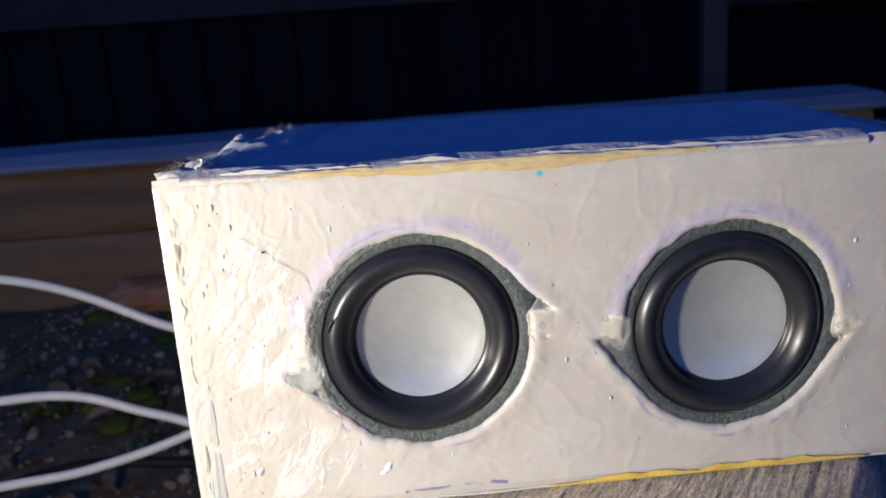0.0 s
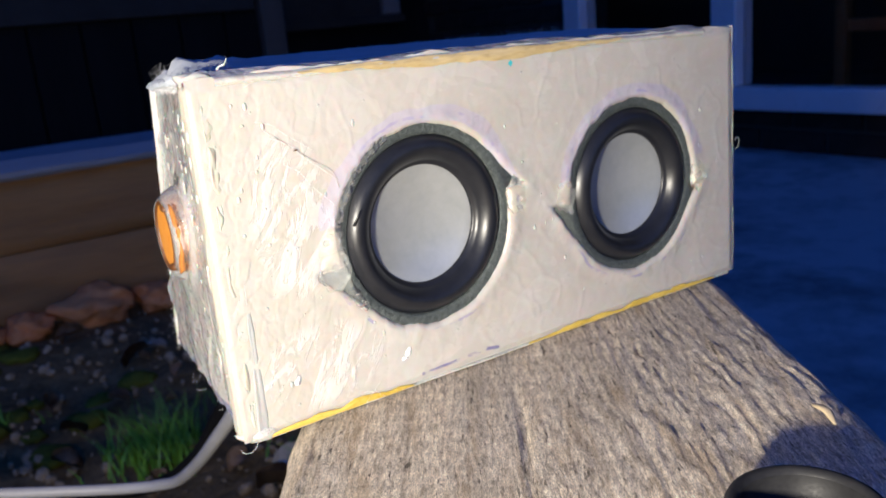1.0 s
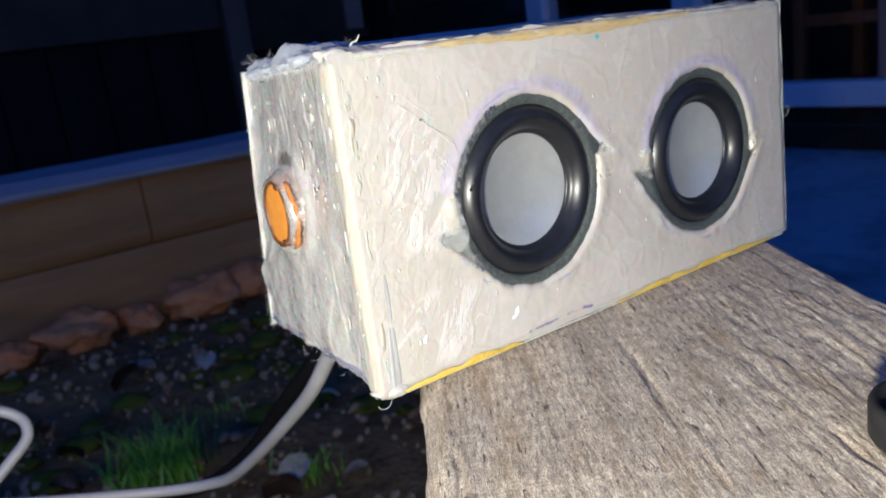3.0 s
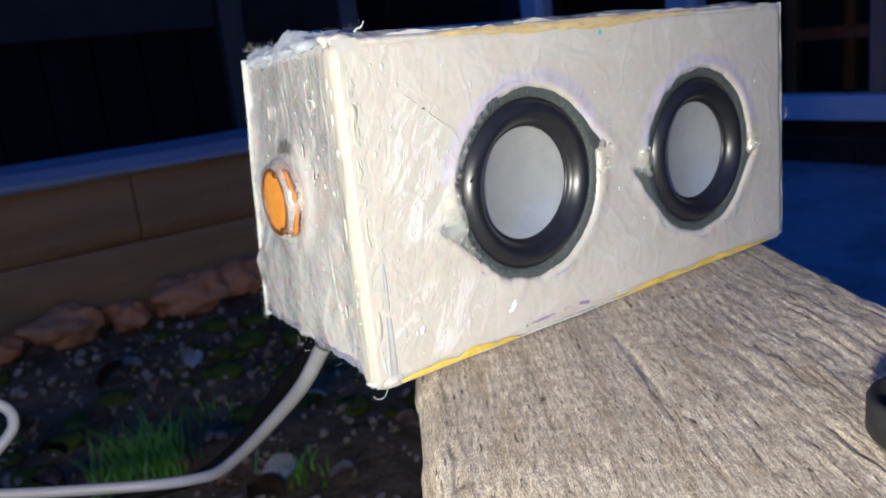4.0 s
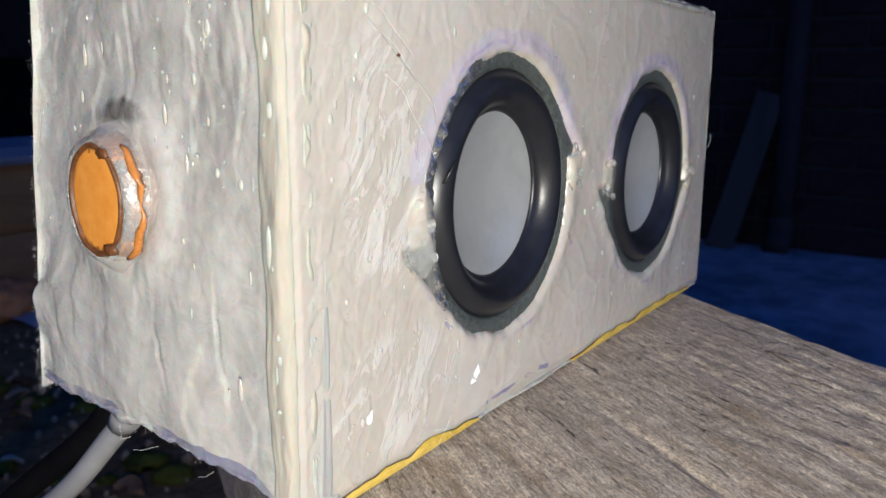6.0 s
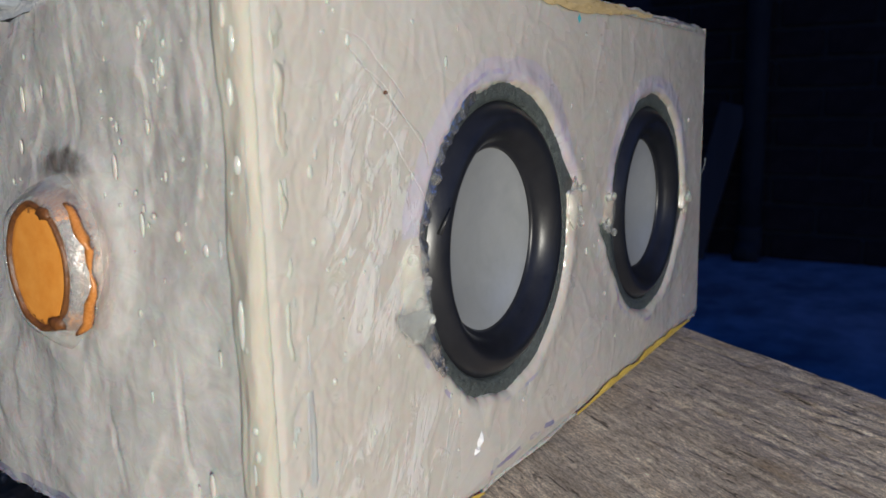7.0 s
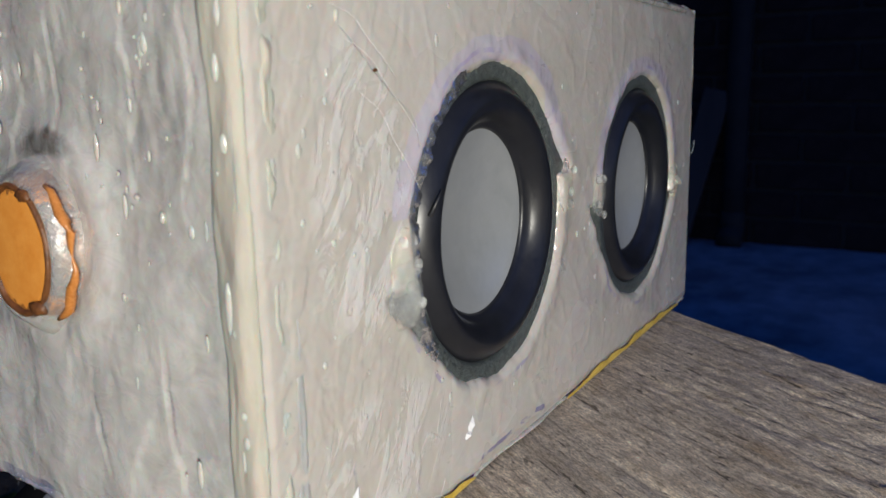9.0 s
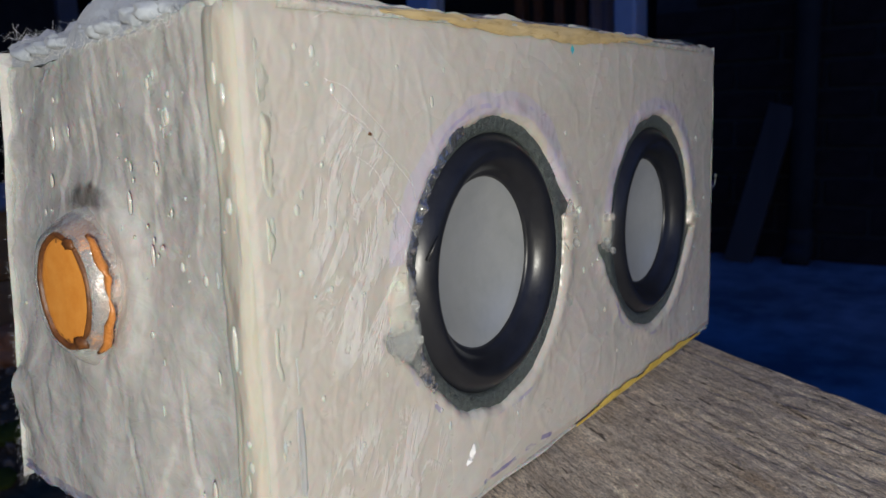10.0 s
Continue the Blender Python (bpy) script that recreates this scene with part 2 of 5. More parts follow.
M["ring"] = surface("milky_glue_ring", (0.46, 0.46, 0.46), (0.60, 0.60, 0.60), 300, (0.08, 0.2), ((350, 0.6, 0.0012),), Transmission_Weight=0.65, IOR=1.4, Coat_Weight=1.0, Coat_Roughness=0.1)
M["milky_glue"] = surface("milky_glue", (0.45, 0.425, 0.385), (0.56, 0.54, 0.505), 200, (0.12, 0.3), ((350, 0.5, 0.0012), (1200, 0.2, 0.0003)), Coat_Weight=1.0, Coat_Roughness=0.12, Subsurface_Weight=0.3, Subsurface_Scale=0.003)
M["yellow"] = surface("yellow_glue", (0.46, 0.30, 0.035), (0.70, 0.51, 0.12), 330, (0.2, 0.5), ((400, 0.4, 0.0005),), (0.5, 1, 1))
M["ochre"] = surface("dried_yellow_glue", (0.40, 0.285, 0.12), (0.56, 0.45, 0.26), 150, (0.2, 0.5), ((500, 0.5, 0.0006),), (0.35, 1, 1.6))
# white wadding; the dim blue of the dusk sky is put into its colour
M["wool"] = surface("dusk_tinted_wadding", (0.26, 0.29, 0.33), (0.42, 0.455, 0.50), 120, (0.8, 0.95), ((300, 0.25, 0.0010), (2200, 0.35, 0.0003)), Sheen_Weight=0.2)
M["fibre"] = surface("fibre", (0.75, 0.75, 0.74), (0.85, 0.85, 0.84), 300, (0.5, 0.6))
M["steel"] = surface("dark_coated_steel", (0.030, 0.038, 0.037), (0.135, 0.158, 0.150), 1300, (0.28, 0.6), ((1100, 0.9, 0.0005), (3600, 0.8, 0.0002)), metal=0.3)
M["rubber"] = surface("black_rubber", (0.008, 0.009, 0.012), (0.016, 0.017, 0.021), 300, (0.28, 0.38), ((2500, 0.06, 0.0001),), Specular_IOR_Level=0.4)
M["cap"] = surface("satin_aluminium", (0.40, 0.42, 0.415), (0.50, 0.515, 0.505), 90, (0.28, 0.38), ((1200, 0.05, 0.0001),), metal=0.5)


def orange_material():
    """Orange plastic, scorched brown in an uneven edge."""
    m, n, l, b = tree("orange_plastic")
    v = mapped(n, l)
    big, fine = noise_node(n, l, v, 500, 3, 0.6), noise_node(n, l, v, 1600, 4, 0.7)
    col = ramp(n, l, big, ((0.3, (0.68, 0.245, 0.035)), (0.7, (0.77, 0.32, 0.06))))
    sep = n.new("ShaderNodeSeparateXYZ")
    l.new(v, sep.inputs[0])
    dy, dz = maths(n, l, "SUBTRACT", sep.outputs[1], BUTTON[0]), maths(n, l, "SUBTRACT", sep.outputs[2], BUTTON[1])
    r = maths(n, l, "SQRT", maths(n, l, "ADD", maths(n, l, "MULTIPLY", dy, dy), maths(n, l, "MULTIPLY", dz, dz)))
    r = maths(n, l, "ADD", r, maths(n, l, "MULTIPLY", maths(n, l, "SUBTRACT", fine, 0.5), 0.005))
    burnt = maths(n, l, "GREATER_THAN", r, 0.0066)
    col = mix(n, l, maths(n, l, "MULTIPLY", burnt, 0.75), col, (0.13, 0.045, 0.015))
    l.new(col, b.inputs["Base Color"])
    l.new(ramp(n, l, fine, ((0.3, (0.3,) * 3), (0.7, (0.55,) * 3))), b.inputs["Roughness"])
    bump(n, l, b, [(fine, 0.2, 0.0002)])
    return m


M["orange"] = orange_material()
M["amber"] = surface("amber_plastic", (0.36, 0.13, 0.03), (0.58, 0.23, 0.06), 500, (0.15, 0.4), ((700, 0.3, 0.0003),))
M["scorch"] = surface("scorched_rim", (0.03, 0.015, 0.01), (0.22, 0.08, 0.02), 700, (0.3, 0.6), ((900, 0.5, 0.0004),))
M["black"] = surface("black_plastic", (0.010, 0.011, 0.013), (0.025, 0.026, 0.03), 300, (0.35, 0.55), ((1500, 0.15, 0.0002),))
M["cap_black"] = surface("matt_black_plastic", (0.012, 0.012, 0.013), (0.024, 0.024, 0.025), 300, (0.45, 0.65), ((1500, 0.15, 0.0002),), Specular_IOR_Level=0.25)
M["cord"] = surface("white_cord", (0.31, 0.31, 0.32), (0.42, 0.42, 0.43), 60, (0.35, 0.5), ((300, 0.15, 0.0005),))
M["dark_cord"] = surface("black_cord", (0.003, 0.003, 0.004), (0.008, 0.008, 0.009), 60, (0.6, 0.8), ((300, 0.15, 0.0005),), Specular_IOR_Level=0.1)


def plank_material():
    """Weathered sawn timber: grey skin, brown and pale fibres, dark checks along the grain."""
    m, n, l, b = tree("weathered_timber")
    g = mapped(n, l, (1, 0.17, 1), 34)
    gl = mapped(n, l, (1, 0.14, 1), 34)
    iso = mapped(n, l)
    tone = noise_node(n, l, iso, 28, 4, 0.6, 0.3)
    grain = noise_node(n, l, g, 1500, 6, 0.74, 0.2)
    fine = noise_node(n, l, mapped(n, l, (1, 0.28, 1), 34), 5200, 3, 0.8, 0.1)
    check = noise_node(n, l, gl, 1100, 3, 0.6, 0.3)
    col = ramp(n, l, grain, ((0.31, (0.11, 0.086, 0.064)), (0.41, (0.46, 0.395, 0.32)), (0.52, (0.70, 0.62, 0.525)), (0.63, (0.90, 0.83, 0.72))))
    grey = ramp(n, l, tone, ((0.35, (0, 0, 0)), (0.65, (1, 1, 1))))
    col = mix(n, l, maths(n, l, "MULTIPLY", grey, 0.25), col, (0.37, 0.335, 0.29))
    band = noise_node(n, l, mapped(n, l, (1, 0.05, 1), 34), 150, 3, 0.6, 0.3)
    col = mix(n, l, 1.0, col, ramp(n, l, band, ((0.36, (0.84, 0.82, 0.80)), (0.50, (1, 1, 1)), (0.64, (1.10, 1.08, 1.05)))), "MULTIPLY")
    saw = noise_node(n, l, mapped(n, l, (0.10, 1, 1), 34), 330, 2, 0.6, 0.5)
    col = mix(n, l, 1.0, col, ramp(n, l, saw, ((0.38, (0.93, 0.92, 0.91)), (0.52, (1.03, 1.03, 1.03)), (0.64, (1.10, 1.09, 1.08)))), "MULTIPLY")
    warm = ramp(n, l, noise_node(n, l, mapped(n, l, (1, 0.14, 1), 34), 260, 4, 0.6, 0.4), ((0.52, (0, 0, 0)), (0.70, (1, 1, 1))))
    col = mix(n, l, maths(n, l, "MULTIPLY", warm, 0.5), col, (0.40, 0.28, 0.165))
    dark = ramp(n, l, check, ((0.325, (1, 1, 1)), (0.355, (0, 0, 0))))
    col = mix(n, l, maths(n, l, "MULTIPLY", dark, 0.75), col, (0.045, 0.034, 0.026))
    col = mix(n, l, 1.0, col, ramp(n, l, fine, ((0.37, (0.58, 0.58, 0.58)), (0.5, (1.04, 1.04, 1.03)), (0.62, (1.45, 1.43, 1.40)))), "MULTIPLY")
    glit = ramp(n, l, noise_node(n, l, iso, 1700, 1, 0.5), ((0.765, (0, 0, 0)), (0.79, (1, 1, 1))))
    col = mix(n, l, 1.0, col, (1.02, 0.985, 0.92), "MULTIPLY")
    col = mix(n, l, glit, col, (0.80, 0.78, 0.74))
    l.new(col, b.inputs["Base Color"])
    l.new(ramp(n, l, fine, ((0.3, (0.6,) * 3), (0.7, (0.9,) * 3))), b.inputs["Roughness"])
    inv = maths(n, l, "SUBTRACT", 1.0, dark)
    bump(n, l, b, [(saw, 0.3, 0.0008), (grain, 0.8, 0.0006), (fine, 1.0, 0.00034), (inv, 0.6, 0.0005)])
    return m


M["plank"] = plank_material()
M["splinter"] = surface("fresh_splinter", (0.50, 0.38, 0.22), (0.66, 0.53, 0.34), 200, (0.5, 0.7), ((900, 0.4, 0.0003),), (1, 1, 1))
M["soil"] = surface("dark_soil", (0.075, 0.048, 0.016), (0.38, 0.24, 0.10), 30, (0.8, 1.0), ((60, 0.8, 0.01), (250, 0.6, 0.003)), Specular_IOR_Level=0.15)
M["crumb"] = surface("soil_crumbs", (0.12, 0.076, 0.030), (0.62, 0.46, 0.28), 40, (0.8, 1.0), ((200, 0.6, 0.003),), Specular_IOR_Level=0.15)
M["leaf"] = surface("dead_leaf", (0.20, 0.10, 0.04), (0.52, 0.33, 0.17), 25, (0.5, 0.8), ((120, 0.5, 0.002),))
M["pale_leaf"] = surface("bleached_leaf", (0.50, 0.42, 0.30), (0.68, 0.60, 0.46), 25, (0.5, 0.8), ((120, 0.5, 0.002),))
M["grass"] = surface("grass_blade", (0.12, 0.32, 0.03), (0.26, 0.56, 0.07), 20, (0.4, 0.6), ((200, 0.2, 0.001),))
M["moss"] = surface("moss", (0.085, 0.095, 0.010), (0.18, 0.19, 0.025), 60, (0.8, 1.0), ((300, 0.8, 0.004),), Specular_IOR_Level=0.15)
M["sleeper"] = surface("brown_sleeper_timber", (0.30, 0.135, 0.040), (0.54, 0.27, 0.085), 9, (0.6, 0.85), ((30, 0.5, 0.006), (140, 0.5, 0.002)), (0.25, 1, 1.8))
# pale colour in place of the torch's reflection in the far window
M["torch_glint"] = surface("torch_glint", (0.15, 0.145, 0.14), (0.26, 0.25, 0.235), 9, (0.6, 0.8), ((60, 0.4, 0.003),), (0.2, 1, 1))
M["coping"] = surface("grey_coping_board", (0.26, 0.25, 0.24), (0.42, 0.41, 0.39), 9, (0.6, 0.8), ((60, 0.4, 0.003),), (0.2, 1, 1))
M["stone"] = surface("terracotta_rubble", (0.66, 0.20, 0.055), (0.88, 0.37, 0.13), 14, (0.7, 0.9), ((40, 0.7, 0.008), (180, 0.5, 0.002)))
M["patio"] = surface("concrete_patio", (0.22, 0.22, 0.21), (0.50, 0.50, 0.48), 3.5, (0.6, 0.9), ((40, 0.4, 0.004), (200, 0.4, 0.001)), fine=5, spread=(0.38, 0.56))
M["upvc"] = surface("white_window_frame", (0.70, 0.71, 0.72), (0.80, 0.80, 0.80), 6, (0.25, 0.4), ((80, 0.05, 0.001),))
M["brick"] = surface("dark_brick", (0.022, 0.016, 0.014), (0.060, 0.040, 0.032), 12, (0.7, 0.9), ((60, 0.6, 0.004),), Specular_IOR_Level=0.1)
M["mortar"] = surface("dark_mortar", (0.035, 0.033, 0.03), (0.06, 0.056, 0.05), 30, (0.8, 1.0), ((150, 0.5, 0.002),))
M["curtain"] = surface("grey_curtain", (0.46, 0.38, 0.42), (0.60, 0.50, 0.55), 12, (0.7, 0.9), ((60, 0.4, 0.004),), (1, 1, 0.1))
M["indoor"] = surface("brown_wood", (0.14, 0.042, 0.014), (0.46, 0.17, 0.055), 7, (0.4, 0.6), ((60, 0.2, 0.002),), (1, 1, 0.15))
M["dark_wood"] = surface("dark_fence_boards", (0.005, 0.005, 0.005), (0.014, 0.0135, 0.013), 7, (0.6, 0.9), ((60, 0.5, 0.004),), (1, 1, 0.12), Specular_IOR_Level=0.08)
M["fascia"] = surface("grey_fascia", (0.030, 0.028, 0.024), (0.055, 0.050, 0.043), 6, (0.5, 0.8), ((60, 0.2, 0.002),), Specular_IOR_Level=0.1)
M["post"] = surface("pale_post", (0.05, 0.040, 0.030), (0.09, 0.072, 0.055), 8, (0.6, 0.8), ((60, 0.4, 0.003),), (1, 1, 0.15))
M["purple"] = surface("purple_plastic", (0.07, 0.028, 0.12), (0.13, 0.055, 0.21), 20, (0.3, 0.5), ((60, 0.2, 0.002),))
# near-black base colour carries the gloom of the room indoors
M["room_gloom"] = surface("room_gloom", (0.030, 0.024, 0.020), (0.055, 0.044, 0.036), 3, (0.8, 0.9), ((40, 0.2, 0.002),))


def glass_material():
    m, n, l, b = tree("window_glass")
    b.inputs["Base Color"].default_value = (0.9, 0.93, 0.95, 1)
    b.inputs["Transmission Weight"].default_value = 1.0
    b.inputs["IOR"].default_value = 1.45
    bump(n, l, b, [(noise_node(n, l, mapped(n, l), 3, 2), 0.02, 0.01)])
    l.new(ramp(n, l, noise_node(n, l, mapped(n, l), 20), ((0.3, (0.0,) * 3), (0.8, (0.05,) * 3))), b.inputs["Roughness"])
    return m


M["glass"] = glass_material()


# ---- mesh helpers ----
def finish(name, bm, material, smooth=True):
    me = bpy.data.meshes.new(name)
    bm.normal_update()
    bm.to_mesh(me)
    bm.free()
    for p in me.polygons:
        p.use_smooth = smooth
    me.materials.append(material)
    return new(name, me)


def part(name, bm, material, parent, label="", smooth=True):
    """A bmesh in world places as one mesh object under a thing or a part."""
    ob = finish(name, bm, material, smooth)
    ob.parent = parent
    if parent.type == "EMPTY":
        ob.matrix_parent_inverse = Matrix.Translation(-parent.location)
    return tagged(ob, label)


def thing(name, base, label, category, group="", kind=""):
    ob = new(name)
    ob.location = base
    ob.empty_display_size = 0.01
    return tagged(ob, label, category, group, kind)


def solid(name, bm, material, label, category, group="", kind="", smooth=False):
    return tagged(finish(name, bm, material, smooth), label, category, group, kind)


def fr(x, y, z, octaves=4, h=0.8):
    return noise.fractal(Vector((x, y, z)), h, 2.1, octaves)


def sheet(us, vs, f, keep=None, bm=None):
    """A sheet of quads over the values us and vs, each corner at f(u, v)."""
    bm = bm or bmesh.new()
    rows = [[bm.verts.new(f(u, v)) for v in vs] for u in us]
    for i in range(len(us) - 1):
        for j in range(len(vs) - 1):
            if keep is None or keep((us[i] + us[i + 1]) / 2, (vs[j] + vs[j + 1]) / 2):
                bm.faces.new((rows[i][j], rows[i + 1][j], rows[i + 1][j + 1], rows[i][j + 1]))
    loose = [v for v in bm.verts if not v.link_faces]
    for v in loose:
        bm.verts.remove(v)
    return bm


def steps(a, b, size):
    k = max(1, round((b - a) / size))
    return [a + (b - a) * i / k for i in range(k + 1)]


def box(x0, x1, y0, y1, z0, z1, bevel=0.0, bm=None, m=None):
    bm = bm or bmesh.new()
    vs = bmesh.ops.create_cube(bm, size=1, matrix=Matrix.LocRotScale(((x0 + x1) / 2, (y0 + y1) / 2, (z0 + z1) / 2), None, (x1 - x0, y1 - y0, z1 - z0)))["verts"]
    if bevel:
        made = bmesh.ops.bevel(bm, geom=[e for e in bm.edges if e.verts[0] in vs], offset=bevel, segments=2, affect="EDGES", profile=0.5)
        vs = list({v for f in made["faces"] for v in f.verts} | {v for v in vs if v.is_valid})
    if m is not None:
        bmesh.ops.transform(bm, matrix=m, verts=vs)
    return bm


def lathe(profile, centre, turns=72, wob=0.0, seed=0.0):
    """Turn (radius, y) pairs about the y axis through centre."""
    bm = bmesh.new()
    rings = []
    for r, y in profile:
        ring = []
        for k in range(turns):
            a = 2 * math.pi * k / turns
            rr = r * (1 + wob * noise.noise(Vector((math.cos(a) * 2, math.sin(a) * 2, seed))))
            ring.append(bm.verts.new((centre[0] + rr * math.cos(a), centre[1] + y, centre[2] + rr * math.sin(a))))
        rings.append(ring)
    for a, b in zip(rings, rings[1:]):
        for k in range(turns):
            bm.faces.new((a[k], b[k], b[(k + 1) % turns], a[(k + 1) % turns]))
    if profile[-1][0] < 1e-4:
        bmesh.ops.remove_doubles(bm, verts=rings[-1], dist=1e-6 + profile[-1][0] * 3)
    return bm


def tube(points, radius, sides=8, bm=None, flat=1.0):
    """A round cord through points, smoothed, tapering with a list of radii."""
    bm = bm or bmesh.new()
    pts = [Vector(p) for p in points]
    radii = radius if isinstance(radius, (list, tuple)) else [radius] * len(pts)
    last = None
    up = Vector((0.13, 0.21, 0.97))
    for i, p in enumerate(pts):
        d = (pts[min(i + 1, len(pts) - 1)] - pts[max(i - 1, 0)]).normalized()
        a = d.cross(up).normalized()
        b = d.cross(a).normalized()
        ring = [bm.verts.new(p + radii[i] * (a * math.cos(2 * math.pi * k / sides) + b * flat * math.sin(2 * math.pi * k / sides))) for k in range(sides)]
        if last:
            for k in range(sides):
                bm.faces.new((last[k], last[(k + 1) % sides], ring[(k + 1) % sides], ring[k]))
        else:
            bm.faces.new(ring[::-1])
        last = ring
    bm.faces.new(last)
    return bm


def spline(keys, per=10):
    """Catmull-Rom points through keys."""
    k = [Vector(p) for p in keys]
    k = [2 * k[0] - k[1], *k, 2 * k[-1] - k[-2]]
    out = []
    for i in range(1, len(k) - 2):
        for s in range(per):
            t = s / per
            out.append(0.5 * ((2 * k[i]) + (k[i + 1] - k[i - 1]) * t + (2 * k[i - 1] - 5 * k[i] + 4 * k[i + 1] - k[i + 2]) * t * t + (3 * k[i] - k[i - 1] - 3 * k[i + 1] + k[i + 2]) * t ** 3))
    out.append(k[-2])
    return out


def blob(centre, size, seed, rough=0.25, bm=None, detail=3, freq=1.3):
    """An uneven lump."""
    bm = bm or bmesh.new()
    vs = bmesh.ops.create_icosphere(bm, subdivisions=detail, radius=1.0)["verts"]
    for v in vs:
        k = 1 + rough * fr(v.co.x * freq + seed, v.co.y * freq, v.co.z * freq, 3)
        v.co = Vector(centre) + Vector((v.co.x * size[0], v.co.y * size[1], v.co.z * size[2])) * k
    return bm


# ---- the setting ----
GROUND = -0.41
US, UC = math.sin(radians(34)), math.cos(radians(34))  # the plank runs this way: (US, UC)


def ground_height(x, y):
    bed = 0.5 + 0.5 * math.tanh((0.75 - x + 0.06 * fr(y * 2, 0, 3)) * 14)
    return GROUND + bed * (0.004 + 0.014 * fr(x * 5, y * 5, 1, 5)) * (1 if abs(x) < 4 else 0)


def build_ground():
    xs = [-60, -20, -8, -4, -2.5, *steps(-1.8, 0.9, 0.03), 1.4, 2.2, 3, 6, 20, 60]
    ys = [-60, -20, -6, -2, -0.5, *steps(0.0, 1.9, 0.03), 2.4, 3.4, 6, 20, 60]
    solid("ground", sheet(xs, ys, lambda x, y: (x, y, ground_height(x, y) - 0.004)), M["soil"], "dark damp garden soil with moss", "ground", kind="structure", smooth=True)
    patio = sheet(steps(0.72, 2.30, 0.04), steps(-1.6, 3.3, 0.05), lambda x, y: (x + (0.03 * fr(y * 3, 1, 0) if x < 0.75 else 0), y, GROUND + 0.010 + 0.002 * fr(x * 4, y * 4, 0)))
    solid("patio", patio, M["patio"], "stained grey concrete patio in dusk light", "patio", kind="structure", smooth=True)


def build_sleeper_wall():
    wall = thing("retaining_wall", (-0.3, 1.62, GROUND), "low brown timber sleeper wall with a grey coping", "wall", kind="structure")
    for z0, z1, x0, x1 in ((GROUND - 0.03, -0.268, -2.2, -0.05), (GROUND - 0.03, -0.268, -0.045, 1.05), (-0.265, -0.130, -2.2, 0.40), (-0.265, -0.130, 0.405, 1.05)):
        bm = sheet(steps(x0, x1, 0.03), steps(0, 1, 0.1), lambda x, v: (x, 1.55 + 0.006 * fr(x * 3, v * 3, z0) + 0.012 * (abs(v - 0.5) * 2) ** 8, z0 + (z1 - z0) * v))
        box(x0, x1, 1.565, 1.70, z0, z1, 0.006, bm)
        part("sleeper", bm, M["sleeper"], wall)
    cop = bmesh.new()
    xs = steps(-2.2, 1.07, 0.05)
    prof = ((1.70, -0.128), (1.53, -0.128), (1.522, -0.122), (1.522, -0.114), (1.56, -0.096), (1.70, -0.090))
    rows = [[cop.verts.new((x, y + 0.004 * fr(x * 4, i, 2), z + 0.003 * fr(x * 3, i, 5))) for i, (y, z) in enumerate(prof)] for x in xs]
    for a, b in zip(rows, rows[1:]):
        for i in range(len(prof)):
            j = (i + 1) % len(prof)
            cop.faces.new((a[i], a[j], b[j], b[i]))
    part("coping", cop, M["coping"], wall, "grey weathered coping board", smooth=False)


def build_stones():
    k = 0
    for x, w, h, dx in ((-0.46, 0.10, 0.07, 0.01), (-0.24, 0.08, 0.06, 0.0), (-0.02, 0.07, 0.075, 0), (0.10, 0.04, 0.05, 0.0), (0.215, 0.068, 0.072, 0.0), (0.328, 0.037, 0.055, 0.0), (0.455, 0.075, 0.085, 0.02), (0.56, 0.060, 0.085, 0.0), (0.72, 0.08, 0.08, 0.0)):
        bm = blob((x, 1.485 - dx, GROUND + h * 0.42), (w, 0.05, h * 0.48), 7.3 * k + 1.7, 0.38, detail=4, freq=1.6)
        solid("edging_stone", bm, M["stone"], "rough terracotta edging stone at the wall's foot", "stone", "stones along the wall", smooth=True)
        k += 1


